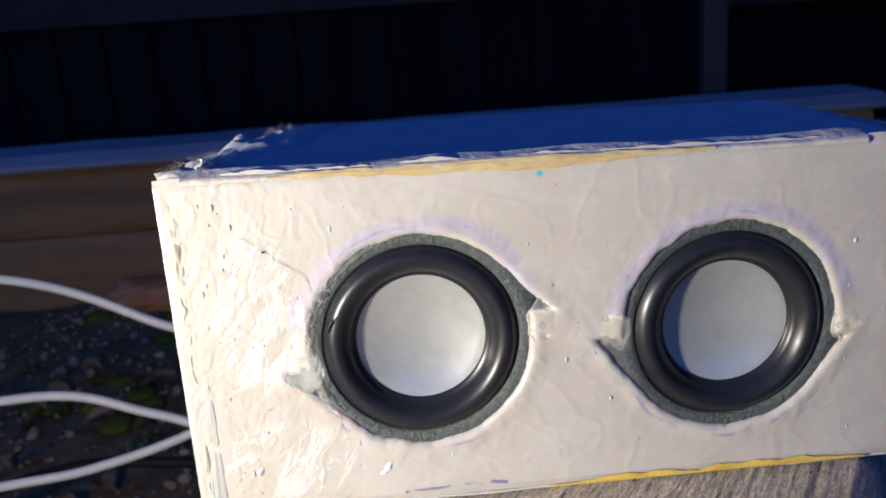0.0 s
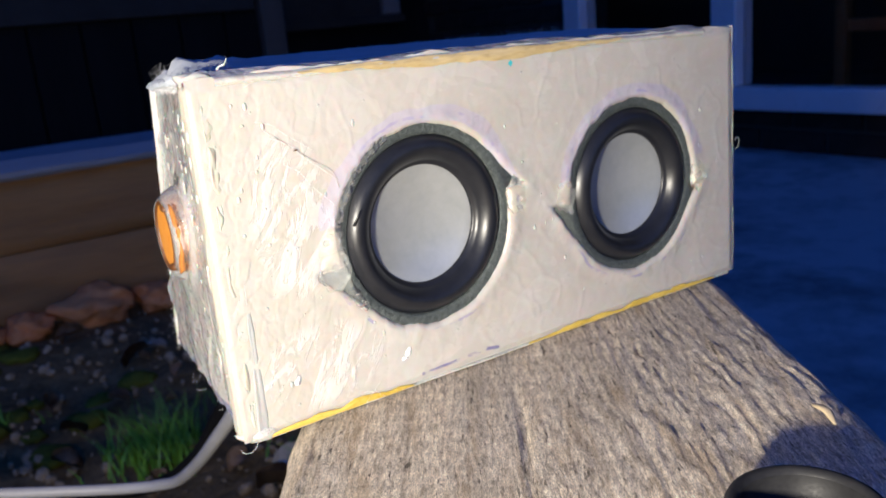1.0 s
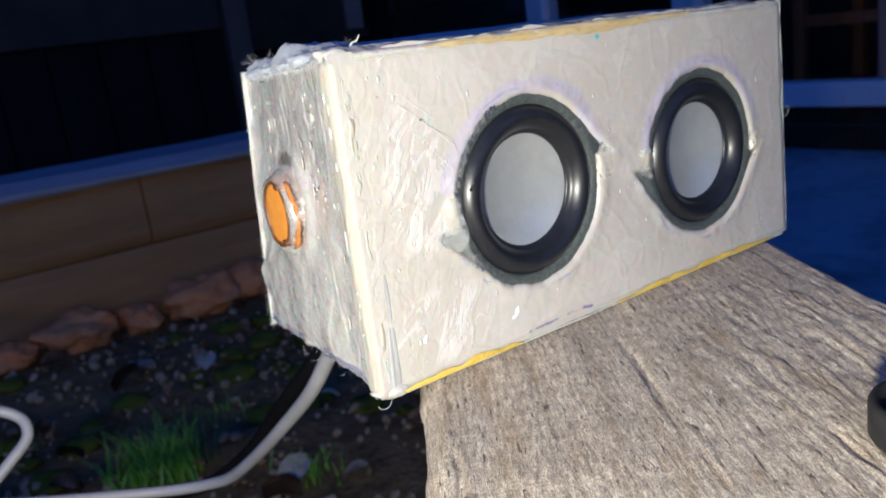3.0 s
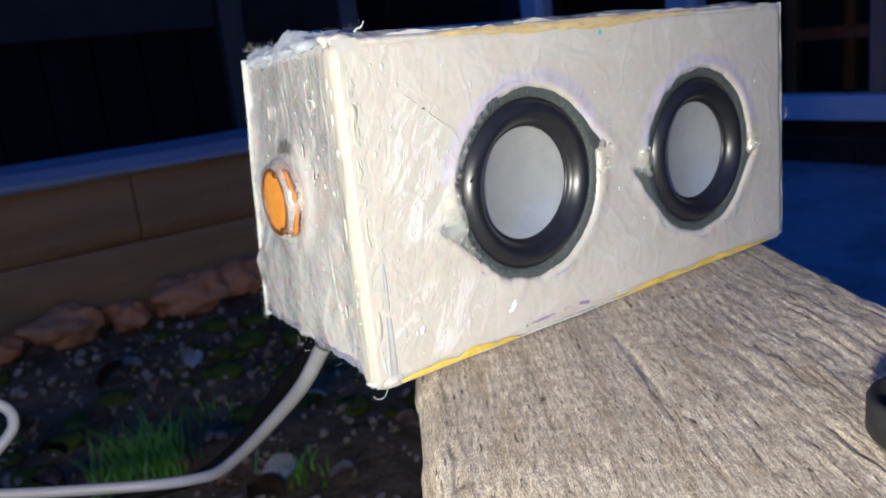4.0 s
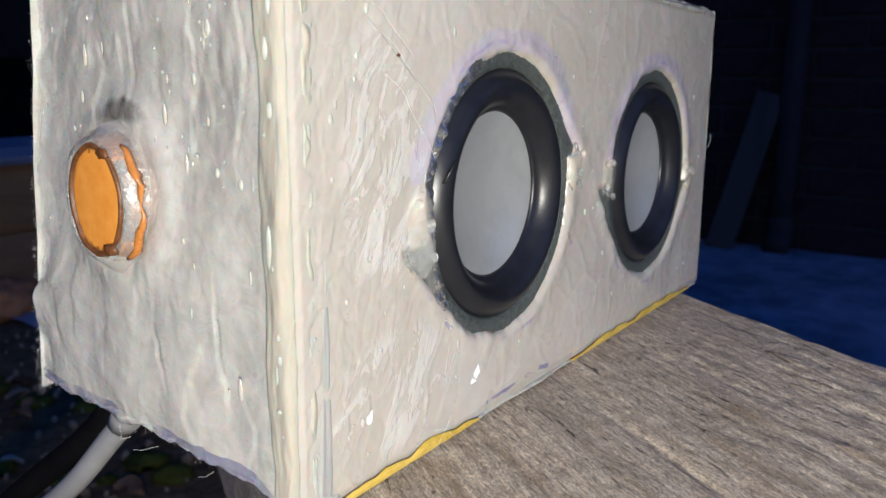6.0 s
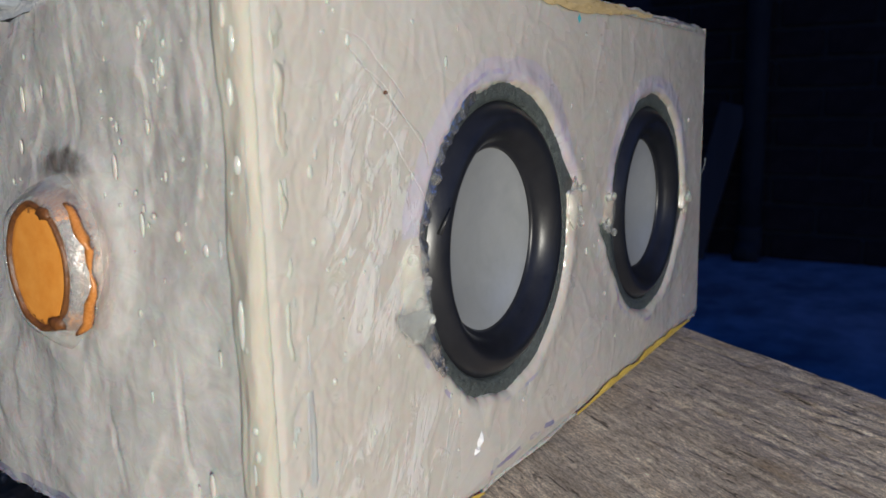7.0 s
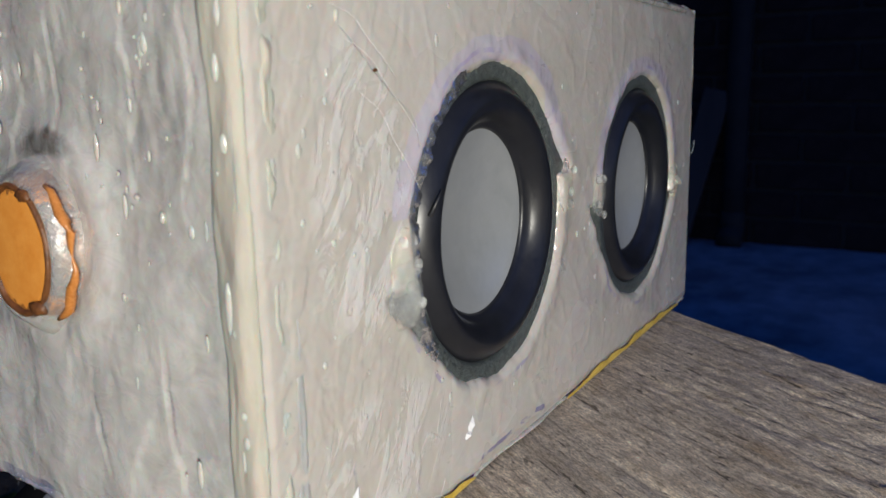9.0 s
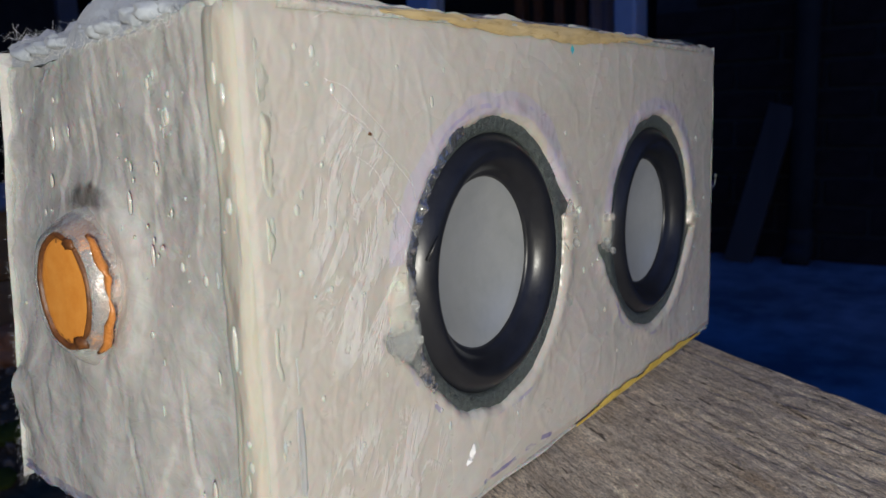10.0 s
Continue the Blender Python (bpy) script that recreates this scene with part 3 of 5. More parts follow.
def build_house():
    house = thing("house", (2.3, 1.0, GROUND), "dark brick house wall with a white framed glazed door", "house")
    X0 = 2.24
    wall = bmesh.new()
    for y0, y1, z0, z1 in ((-1.6, 0.82, GROUND, 2.6), (2.37, 3.5, GROUND, 2.6), (0.82, 2.37, GROUND, -0.270), (0.82, 2.37, 2.0, 2.6)):
        box(X0, X0 + 0.22, y0, y1, z0, z1, bm=wall)
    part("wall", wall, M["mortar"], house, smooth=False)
    rng = random.Random(4)
    data = None
    z = GROUND + 0.012
    row = 0
    while z < 0.62:
        y = 3.4 - (0.112 if row % 2 else 0)
        while y > -1.3:
            if not (0.74 < y < 2.46 and z > -0.30) and y < 3.3:
                if data is None:
                    b = box(-0.0075, 0.0075, -0.106, 0.106, -0.031, 0.031, 0.003)
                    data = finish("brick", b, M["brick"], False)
                    ob = data
                else:
                    ob = new("brick", data.data)
                ob.parent = house
                ob.matrix_parent_inverse = Matrix.Translation(-house.location)
                ob.matrix_basis = pose(X0 - 0.004 + rng.uniform(-0.002, 0.002), y, z + 0.031, 0, 0, rng.uniform(-0.6, 0.6))
            y -= 0.224
        z += 0.074
        row += 1
    # glazed door: frame posts, foot rail, panes
    for y0, y1 in ((0.850, 0.915), (1.535, 1.630), (2.215, 2.305)):
        part("frame_post", box(2.16, 2.25, y0, y1, -0.197, 2.0, 0.008), M["upvc"], house, "white frame post", False)
    part("foot_rail", box(2.155, 2.25, 0.80, 2.38, -0.268, -0.199, 0.008), M["upvc"], house, "white frame foot rail", False)
    part("head_rail", box(2.16, 2.25, 0.815, 2.37, 1.9, 2.0, 0.008), M["upvc"], house, "", False)
    for y0, y1 in ((0.917, 1.533), (1.632, 2.213)):
        p = part("pane", box(2.20, 2.206, y0, y1, -0.198, 1.9), M["glass"], house, "", False)
        p.visible_shadow = False
    # inside
    room = bmesh.new()
    box(3.4, 3.45, -0.4, 3.4, GROUND, 2.6, bm=room)
    box(2.46, 3.4, -0.45, -0.4, GROUND, 2.6, bm=room)
    box(2.46, 3.4, 3.4, 3.45, GROUND, 2.6, bm=room)
    box(2.46, 3.45, -0.45, 3.45, 2.6, 2.65, bm=room)
    solid("room_wall", room, M["room_gloom"], "room behind the glass, its lack of light put into near-black colour", "wall", kind="structure")
    solid("room_floor", box(2.46, 3.45, -0.4, 3.4, -0.285, -0.27), M["room_gloom"], "floor behind the glass, its lack of light put into near-black colour", "floor", kind="structure")
    cur = sheet(steps(0.925, 1.055, 0.004), steps(-0.265, 1.9, 0.1), lambda y, zz: (2.30 + 0.012 * math.sin(y * 150) + 0.004 * fr(y * 30, zz, 0), y, zz))
    bmesh.ops.solidify(cur, geom=cur.faces[:], thickness=0.002)
    solid("curtain", cur, M["curtain"], "greyish curtain hanging behind the glass", "curtain", smooth=True)
    # brown slatted chair behind the glass
    chair = thing("slatted_chair", (2.62, 1.25, -0.27), "brown wooden slatted chair behind the glass", "chair")
    for y in (1.06, 1.44):
        part("leg", box(2.56, 2.60, y - 0.02, y + 0.02, -0.27, 0.53, 0.004), M["indoor"], chair, "", False)
        part("leg", box(2.94, 2.98, y - 0.02, y + 0.02, -0.27, 0.17, 0.004), M["indoor"], chair, "", False)
    part("seat", box(2.55, 2.99, 1.03, 1.47, 0.17, 0.20, 0.004), M["indoor"], chair, "", False)
    for y in (1.13, 1.21, 1.29, 1.37):
        part("slat", box(2.565, 2.585, y - 0.018, y + 0.018, 0.20, 0.51, 0.003), M["indoor"], chair, "", False)
    part("top_rail", box(2.555, 2.595, 1.04, 1.46, 0.48, 0.55, 0.004), M["indoor"], chair, "", False)
    part("stretcher", box(2.57, 2.59, 1.06, 1.44, -0.07, -0.03, 0.003), M["indoor"], chair, "", False)
    # rainwater pipe
    pipe = thing("rainwater_pipe", (2.19, 0.417, GROUND), "grey rainwater pipe standing against the brick wall", "pipe")
    part("pipe", tube([(2.195, 0.417, z) for z in (GROUND + 0.06, -0.2, 0.2, 0.8, 2.4)], 0.030, 20), M["fascia"], pipe)
    part("shoe", tube(spline([(2.195, 0.417, GROUND + 0.10), (2.19, 0.417, GROUND + 0.05), (2.15, 0.417, GROUND + 0.02)], 5), 0.033, 20), M["fascia"], pipe)
    # board leaning on the wall
    m = Matrix.Translation((2.17, 0.515, GROUND + 0.20)) @ Euler((radians(13), radians(6), 0)).to_matrix().to_4x4()
    solid("leaning_board", box(-0.010, 0.010, -0.035, 0.035, -0.20, 0.22, 0.003, m=m), M["post"], "narrow grey board leaning on the brick wall", "board")
    pot = lathe([(0.0001, 0.0), (0.035, 0.0), (0.045, 0.08), (0.052, 0.085), (0.052, 0.105), (0.047, 0.105), (0.040, 0.02), (0.0001, 0.02)], (0, 0, 0), 28)
    bmesh.ops.transform(pot, matrix=Matrix.Translation((2.08, 0.68, GROUND + 0.105 + 0.03)) @ Euler((radians(105), 0, radians(25))).to_matrix().to_4x4(), verts=pot.verts)
    solid("plastic_pot", pot, M["purple"], "small purple plastic pot lying by the wall", "pot", smooth=True)
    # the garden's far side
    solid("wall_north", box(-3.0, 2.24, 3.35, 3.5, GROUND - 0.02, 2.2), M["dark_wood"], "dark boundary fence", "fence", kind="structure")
    win = thing("window_1", (1.5, 3.33, 0.14), "dark window in the boundary wall with a pale bar as torch reflection", "window", kind="structure")
    # upright added where the pane would mirror the torch
    part("glint_bar", box(1.97, 2.06, 3.30, 3.349, 0.14, 1.6, 0.006), M["torch_glint"], win, "pale upright bar in place of the torch reflection", False)
    part("window_sill", box(0.95, 2.07, 3.28, 3.349, 0.10, 0.139, 0.006), M["fascia"], win, "", False)
    part("blind", box(0.96, 1.969, 3.325, 3.349, 0.14, 1.6), M["fascia"], win, "grey blind behind the window", False)
    shed = thing("shed", (-0.2, 2.6, GROUND), "dark boarded shed with a pale corner post", "shed")
    x = -2.6
    while x < 0.98:
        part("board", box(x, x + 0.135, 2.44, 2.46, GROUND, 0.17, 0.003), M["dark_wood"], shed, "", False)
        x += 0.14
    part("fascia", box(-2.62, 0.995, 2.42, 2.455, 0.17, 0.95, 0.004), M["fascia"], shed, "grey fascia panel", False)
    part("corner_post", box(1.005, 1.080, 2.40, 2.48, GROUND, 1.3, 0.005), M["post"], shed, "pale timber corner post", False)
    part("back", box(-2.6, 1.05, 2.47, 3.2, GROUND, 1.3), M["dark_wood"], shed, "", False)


def build_plank():
    """Sawn timber beam on which the box stands, turned against it."""
    beam = thing("timber_beam", (0.0, 0.0, -0.072), "weathered grey-brown sawn timber beam with open grain", "beam")
    W0, W1 = 0.0085, 0.1125

    def top(s, w):
        e = min(w - W0, W1 - w)
        rim = -0.0042 * max(0.0, 1 - e / 0.0048) ** 2
        g = fr(w * 900 + 0.8 * fr(s * 20, w * 40, 9), s * 75, 1.0, 3)
        c = fr(w * 260, s * 15, 5.0, 3)
        h = 0.00012 * g - 0.0006 * max(0.0, c - 0.55) / 0.4 + 0.0006 * fr(w * 30, s * 12, 3, 3)
        torn = 1 - abs(fr(w * 300 + 0.9 * fr(s * 60, w * 60, 4), s * 55, 11.0, 2)) * 2.2
        h += 0.00042 * min(1.0, max(0.0, (w - 0.045) / 0.035)) * (max(0.0, torn) ** 2 - 0.35)
        h = min(h, 0.0007)
        h -= 0.0010 * max(0.0, 0.4 + fr(s * 90, 2, 8, 3)) * math.exp(-((w - W0 - 0.0055 - 0.0012 * fr(s * 45, 1, 2, 3)) / 0.0006) ** 2)
        edge = 0.0008 * fr(s * 60, w * 3, 7, 3) * (1 if e < 0.003 else 0)
        ww = w + edge
        return (US * s + UC * ww, UC * s - US * ww, rim + h - 0.0006)

    ss = [*steps(-0.24, 0.04, 0.0016), *steps(0.044, 0.60, 0.012)]
    bm = sheet(ss, steps(W0, W1, 0.0004), top)
    part("top_face", bm, M["plank"], beam)
    for w, sign in ((W0, -1), (W1, 1)):
        bm = sheet(steps(-0.24, 0.60, 0.003), steps(0, 1, 0.06), lambda s, v: (US * s + UC * (w + sign * (0.0004 * fr(s * 40, v * 30, 2) - 0.0008 * max(0, 0.06 - v) / 0.06)), UC * s - US * (w + sign * 0.0004 * fr(s * 40, v * 30, 2)), -0.0046 - 0.067 * v))
        part("side_face", bm, M["plank"], beam)
    core = box(W0 + 0.001, W1 - 0.001, -0.239, 0.599, -0.0716, -0.006)
    bmesh.ops.transform(core, matrix=Matrix(((UC, US, 0, 0), (-US, UC, 0, 0), (0, 0, 1, 0), (0, 0, 0, 1))), verts=core.verts)
    part("core", core, M["plank"], beam, "", False)
    legs = thing("beam_post", (0.29, 0.36, GROUND), "dark timber post under the beam", "post")
    for s in (0.45,):
        c = Vector((US * s + UC * 0.07, UC * s - US * 0.07, 0))
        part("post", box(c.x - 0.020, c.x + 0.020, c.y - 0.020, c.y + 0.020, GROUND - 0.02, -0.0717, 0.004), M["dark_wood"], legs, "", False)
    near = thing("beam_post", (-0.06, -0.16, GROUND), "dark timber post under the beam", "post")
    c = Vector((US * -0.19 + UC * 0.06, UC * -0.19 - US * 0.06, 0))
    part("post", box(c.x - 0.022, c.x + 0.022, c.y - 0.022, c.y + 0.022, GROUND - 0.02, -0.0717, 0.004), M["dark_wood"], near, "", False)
    # loose splinter on the beam
    sp = tube(spline([(0.0835, -0.0600, 0.0009), (0.0820, -0.0635, 0.0016), (0.0795, -0.0668, 0.0010)], 6), [0.0002, 0.0005, 0.0007, 0.0008, 0.0009, 0.0009, 0.0009, 0.0008, 0.0007, 0.0006, 0.0005, 0.0004, 0.0002], 6, flat=0.5)
    solid("wood_splinter", sp, M["splinter"], "pale raised splinter on the timber beam", "splinter", smooth=True)


def build_ring():
    """Open black plastic cap standing on the beam."""
    c = (0.0488, -0.0815, 0.0)
    prof = [(0.0078, 0.0), (0.0100, 0.0), (0.0104, 0.0006), (0.0104, 0.0054), (0.0101, 0.0060), (0.0095, 0.0062), (0.0088, 0.0060), (0.0085, 0.0052)]
    m = Matrix.Translation(c) @ Euler((radians(-90), 0, 0)).to_matrix().to_4x4()
    cap = thing("bottle_cap", c, "open black plastic bottle cap standing on the timber beam", "cap")
    bm = lathe([(r, -h) for r, h in prof], (0, 0, 0), 56)
    bmesh.ops.transform(bm, matrix=m, verts=bm.verts)
    bmesh.ops.recalc_face_normals(bm, faces=bm.faces)
    part("wall", bm, M["cap_black"], cap)
    bm = lathe([(r, -h) for r, h in ((0.0085, 0.0053), (0.0082, 0.0012), (0.0070, 0.0008), (0.00005, 0.0008))], (0, 0, 0), 56)
    bmesh.ops.transform(bm, matrix=m, verts=bm.verts)
    part("liner", bm, M["cap_black"], cap)


# ---- the speaker box ----
BW, BD, BH = 0.140, 0.063, 0.0643
speaker = thing("speaker_box", (0.07, 0.03, 0.0), "homemade cream speaker box covered in hot glue", "speaker")


LUGS = (((1, 0.0258, 1), (-1, 0.0272, -1)), ((1, 0.0240, -1), (-1, 0.0276, -1)))  # side, tip, half that the glue leaves open


def crown(x):
    """How far the glued top edge of the front stands over the box's nominal height."""
    return 0.0020 * (1 - (min(max(x, 0.0), BW) / BW) ** 1.8)


def lug_shape(x, z):
    """How far (x, z) lies outside the drivers' openings of disc and open lugs (negative: inside)."""
    best = 1.0
    for (cx, cz, tilt), lugs in zip(HOLES, LUGS):
        a = radians(tilt)
        dx, dz = x - cx, z - cz
        u, v = dx * math.cos(a) + dz * math.sin(a), -dx * math.sin(a) + dz * math.cos(a)
        d = math.hypot(u, v) - 0.0204
        for sgn, tip, half in lugs:
            ca = 0.0204 / tip
            sa = math.sqrt(1 - ca * ca)
            if u * sgn > 0.0204 * ca:
                lug = max(u * sgn * ca + abs(v) * sa - 0.0204, u * sgn - tip + 0.0008)
                if half:
                    lug = max(lug, 0.0022 - v * half)
                d = min(d, lug)
        best = min(best, d)
    return best


def plates(x, z, size, seed):
    """Height over torn plates, each lying a little askew, and the distance to the nearest tear."""
    p = Vector((x / size + 0.35 * fr(x * 140, z * 140, seed, 2), seed, z / size + 0.35 * fr(x * 140, z * 140, seed + 5, 2)))
    far, mids = noise.voronoi(p)
    c = mids[0]
    k = noise.noise_vector(c * 5.3)
    return size * (k.x * (p.x - c.x) + k.z * (p.z - c.z) + 0.35 * k.y), far[1] - far[0]


def build_front():
    def f(x, z):
        d = lug_shape(x, z)
        rim = 0.0004 * fr(x * 210, z * 210, 3, 3) - 0.0001
        if d < rim:
            e = 0.0002
            gx, gz = (lug_shape(x + e, z) - lug_shape(x - e, z)) / (2 * e), (lug_shape(x, z + e) - lug_shape(x, z - e)) / (2 * e)
            k = (rim - d) / max(0.3, math.hypot(gx, gz))
            x, z = x + gx * k, z + gz * k
            return (x, 0.0003, z)
        bead = 0.00016 * math.exp(-((d - 0.0014) / 0.0016) ** 2) * (0.7 + 1.4 * fr(x * 160, z * 160, 4, 3))
        swirl = 0.00020 * fr(x * 30, z * 30, 1, 3) + 0.00003 * fr(x * 190 + 2 * fr(x * 60, z * 60, 8), z * 190, 2, 4)
        ridge = 0.00006 * max(0, 0.12 - abs(fr(x * 70, z * 60, 6, 3))) / 0.12
        edge = 0.0006 * max(0, 1 - min(x, BW - x, z, BH - z) / 0.002)
        u, w = x * 0.5 + z * 0.866, z * 0.5 - x * 0.866
        worked = min(1.0, max(0.12, 1.25 - x / 0.028)) if x < 0.034 else 0.12 + 0.5 * max(0, 1 - abs(d - 0.002) / 0.004)
        tilt, tear = plates(u, w * 1.6, 0.0042, 2.0)
        fine, _ = plates(u * 0.6, w * 1.5, 0.0016, 8.0)
        ridge += worked * (0.05 * tilt + 0.05 * fine - 0.00005 * max(0, 1 - tear / 0.10))
        near_lug = 0.00015 * max(0, 1 - abs(d) / 0.004)
        y = -0.0006 - bead - swirl - ridge - near_lug + edge
        y += 0.0007 * max(0, 1 - (d - rim) / 0.0014) ** 2
        jx = 0.0009 * fr(z * 120, 3, 1) if x > BW - 0.001 else 0
        jz = 0.0007 * fr(x * 90, 5, 1) if z > BH - 0.001 else 0
        return (x + jx, y, z + jz + crown(x) * max(0.0, (z - 0.055) / (BH - 0.055)))
    bm = sheet([*steps(0.0012, 0.042, 0.00026), *steps(0.0424, BW, 0.00042)], steps(0.0006, BH, 0.00032), f, lambda x, z: lug_shape(x, z) > 0.0004 * fr(x * 210, z * 210, 3, 3) - 0.00038)
    part("front_panel", bm, M["front"], speaker, "cream card front under a glossy skin of hot glue")
    # card behind the two openings
    part("front_backing", box(0.0170, BW - 0.002, 0.0095, BD - 0.003, 0.004, BH - 0.002), M["front"], speaker, "", False)


def side_x(y, z):
    """Where the left side stands: it draws in towards the back, more so at the top."""
    return 0.0014 + (0.0070 + 0.0052 * z / BH) * y / BD


CREASES = ((0.0085, 0.036, 0.063, -0.08), (0.0140, 0.010, 0.026, 0.12), (0.0190, 0.040, 0.058, -0.12), (0.0275, 0.006, 0.020, 0.10), (0.0330, 0.046, 0.060, -0.10))  # y at the foot of each, its span in z, its lean


def build_sides():
    def left(y, z):
        w = 0.35 + 0.65 * min(1, y / 0.012)
        fold = fr(y * 130 + 1.6 * fr(y * 40, z * 25, 7), z * 62, 1, 4)
        crease = max(0, 0.16 - abs(fr(y * 75 + z * 30, z * 22, 5, 3))) / 0.16
        d = math.hypot(y - BUTTON[0], z - BUTTON[1])
        collar = 0.0008 * math.exp(-((d - 0.0115) / 0.003) ** 2)
        dish = 0.0010 * math.exp(-(d / 0.006) ** 4)
        ridge = 1 - abs(fr(y * 105 + z * 22 + 1.8 * fr(y * 45, z * 30, 11), z * 24, 9, 3))
        fold_zone = 0.06 + 0.6 * math.exp(-((y - 0.012) / 0.009) ** 2) * min(1, max(0, (z - 0.026) / 0.018))
        tilt, tear = plates(y + 0.25 * z, z * 0.8, 0.0060, 4.0)
        x = side_x(y, z) - 0.0004 * max(0, 1 - y / 0.010) - w * (fold_zone * (0.00026 * fold + 0.00030 * ridge ** 2 - 0.0001 + 0.00012 * crease) + 0.0011 * fr(y * 38, z * 34, 2, 2) + 0.00016 * fr(y * 120 + 1.5 * fr(y * 50, z * 50, 17, 2), z * 90, 12, 3) + 0.05 * tilt - 0.00006 * max(0, 1 - tear / 0.06)) - collar + dish
        for y0, z0, z1, lean in CREASES:
            if z0 < z < z1:
                t = (z - z0) / (z1 - z0)
                off = y - y0 - lean * (z - z0) - 0.0022 * fr(z * 90, y0 * 900, 3, 4)
                x += math.sin(math.pi * t) ** 0.5 * (0.00024 * math.exp(-(off / 0.00018) ** 2) - 0.00004 * math.exp(-((off - 0.0008) / 0.0007) ** 2))
        rise = 0.0026 * min(max(y - 0.002, 0) / 0.006, 1)
        zz = rise + z * (1 - rise / BH) * (1 - 0.042 * y / BD) + 0.0017 * (z / BH) ** 4 * max(0, 1 - y / 0.045) + (0.0010 * fr(y * 90, 3, 2) if z > BH - 0.002 or z < 0.002 else 0)
        tail = max(0.0, 1 - (BD - y) / 0.006)
        yy = y + tail * (0.0024 * fr(z * 75, 4, 2, 3) + 0.0010 * fr(z * 260, 9, 2, 2))
        x += tail ** 2 * 0.0012 * fr(z * 110, 6, 5, 3)
        return (x, yy, zz)
    part("side_panel", sheet(steps(0.001, BD, 0.00045), steps(0.0004, BH, 0.0006), left), M["side"], speaker, "wrinkled wadding side soaked in clear glue")
    part("side_panel", sheet(steps(0.0, BD, 0.0015), steps(0.0006, BH, 0.0015), lambda y, z: (BW + 0.0004 * fr(y * 60, z * 60, 3) + (0.0003 if y < 0.001 else 0.0009), y, z)), M["side"], speaker)
    part("back_panel", sheet(steps(0.009, BW, 0.002), steps(0.0006, BH, 0.002), lambda x, z: (x + 0.0035 * (1 - x / BW) - 0.0045 * (1 - z / BH) * (1 - x / BW), BD + 0.0006 * fr(x * 60, z * 60, 3), z)), M["side"], speaker)
    part("bottom_panel", sheet(steps(0.0, BW, 0.003), steps(0.001, BD, 0.003), lambda x, y: (x + (side_x(y, 0) + 0.0008) * (1 - x / BW), y, 0.0006 + 0.0026 * min(max(y - 0.002, 0) / 0.006, 1) * max(0, 1 - x / 0.03) + 0.0003 * fr(x * 60, y * 60, 3) - (0.0006 if x < 0.002 else 0))), M["side"], speaker)

    def top(x, y):
        e = min(x, BW - x, BD - y, y + 0.004)
        puff = min(1.0, max(0.0, e / 0.007)) ** 0.5
        lump = 0.0003 * fr(x * 45, y * 50, 1, 3) + (0.0001 + 0.0004 * max(0, 1 - x / 0.022)) * fr(x * 300, y * 300, 4, 3)
        lip = max(0, 1 - y / 0.003)
        swell = 0.0036 * min(1, x / 0.0030) ** 0.5 * max(0, 1 - x / 0.020) ** 0.7 * min(1, max(0, (y - 0.006) / 0.026)) * (0.8 + 0.9 * fr(y * 90, x * 90, 8, 4))
        return (x + side_x(y, BH) * (1 - x / BW) + 0.0006 * fr(y * 150, x * 10, 5), y + (0.0016 * fr(x * 120, 2, 3) if y > BD - 0.004 else 0), BH - 0.0012 + (0.0010 + 0.0018 * min(1, y / 0.045)) * puff + lump * (0.35 + 0.65 * puff) * (1 - 0.7 * lip) + swell - 0.0030 * (y / BD) * max(0, 1 - x / 0.022) + crown(x) * (1 - 0.5 * y / BD * max(0, 1 - x / 0.030)))
    rng = random.Random(31)
    tuft = bmesh.new()
    for _ in range(46):
        t = rng.random()
        y = 0.012 + 0.050 * t
        r = rng.uniform(0.0006, 0.0015)
        off = rng.uniform(0.0004, 0.0090)
        blob((side_x(y, BH) + off, y, BH - 0.0026 * t + 0.0012 + min(0.0022, off * 0.7) * (0.4 + 0.6 * t)), (r * 1.8, r * 1.7, r * 0.8), rng.uniform(0, 90), 0.4, tuft, 3, 1.5)
    for _ in range(40):
        x = rng.uniform(0.020, 0.137)
        r = rng.uniform(0.0006, 0.0012)
        blob((x, BD - rng.uniform(0.001, 0.012), BH + crown(x) - 0.0004), (r * 1.8, r * 1.5, r), rng.uniform(0, 90), 0.7, tuft, 2, 2.0)
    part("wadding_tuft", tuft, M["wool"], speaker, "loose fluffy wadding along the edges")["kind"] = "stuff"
    part("top_wadding", sheet(steps(0.0, BW, 0.0008), steps(0.0008, BD, 0.0008), top), M["wool"], speaker, "fluffy white wadding on the top, coloured in dim dusk blue-grey")


def strip(name, x0, x1, f, material, label, across=8, size=0.0008):
    part(name, sheet(steps(x0, x1, size), steps(0, 1, 1 / across), f), material, speaker, label)


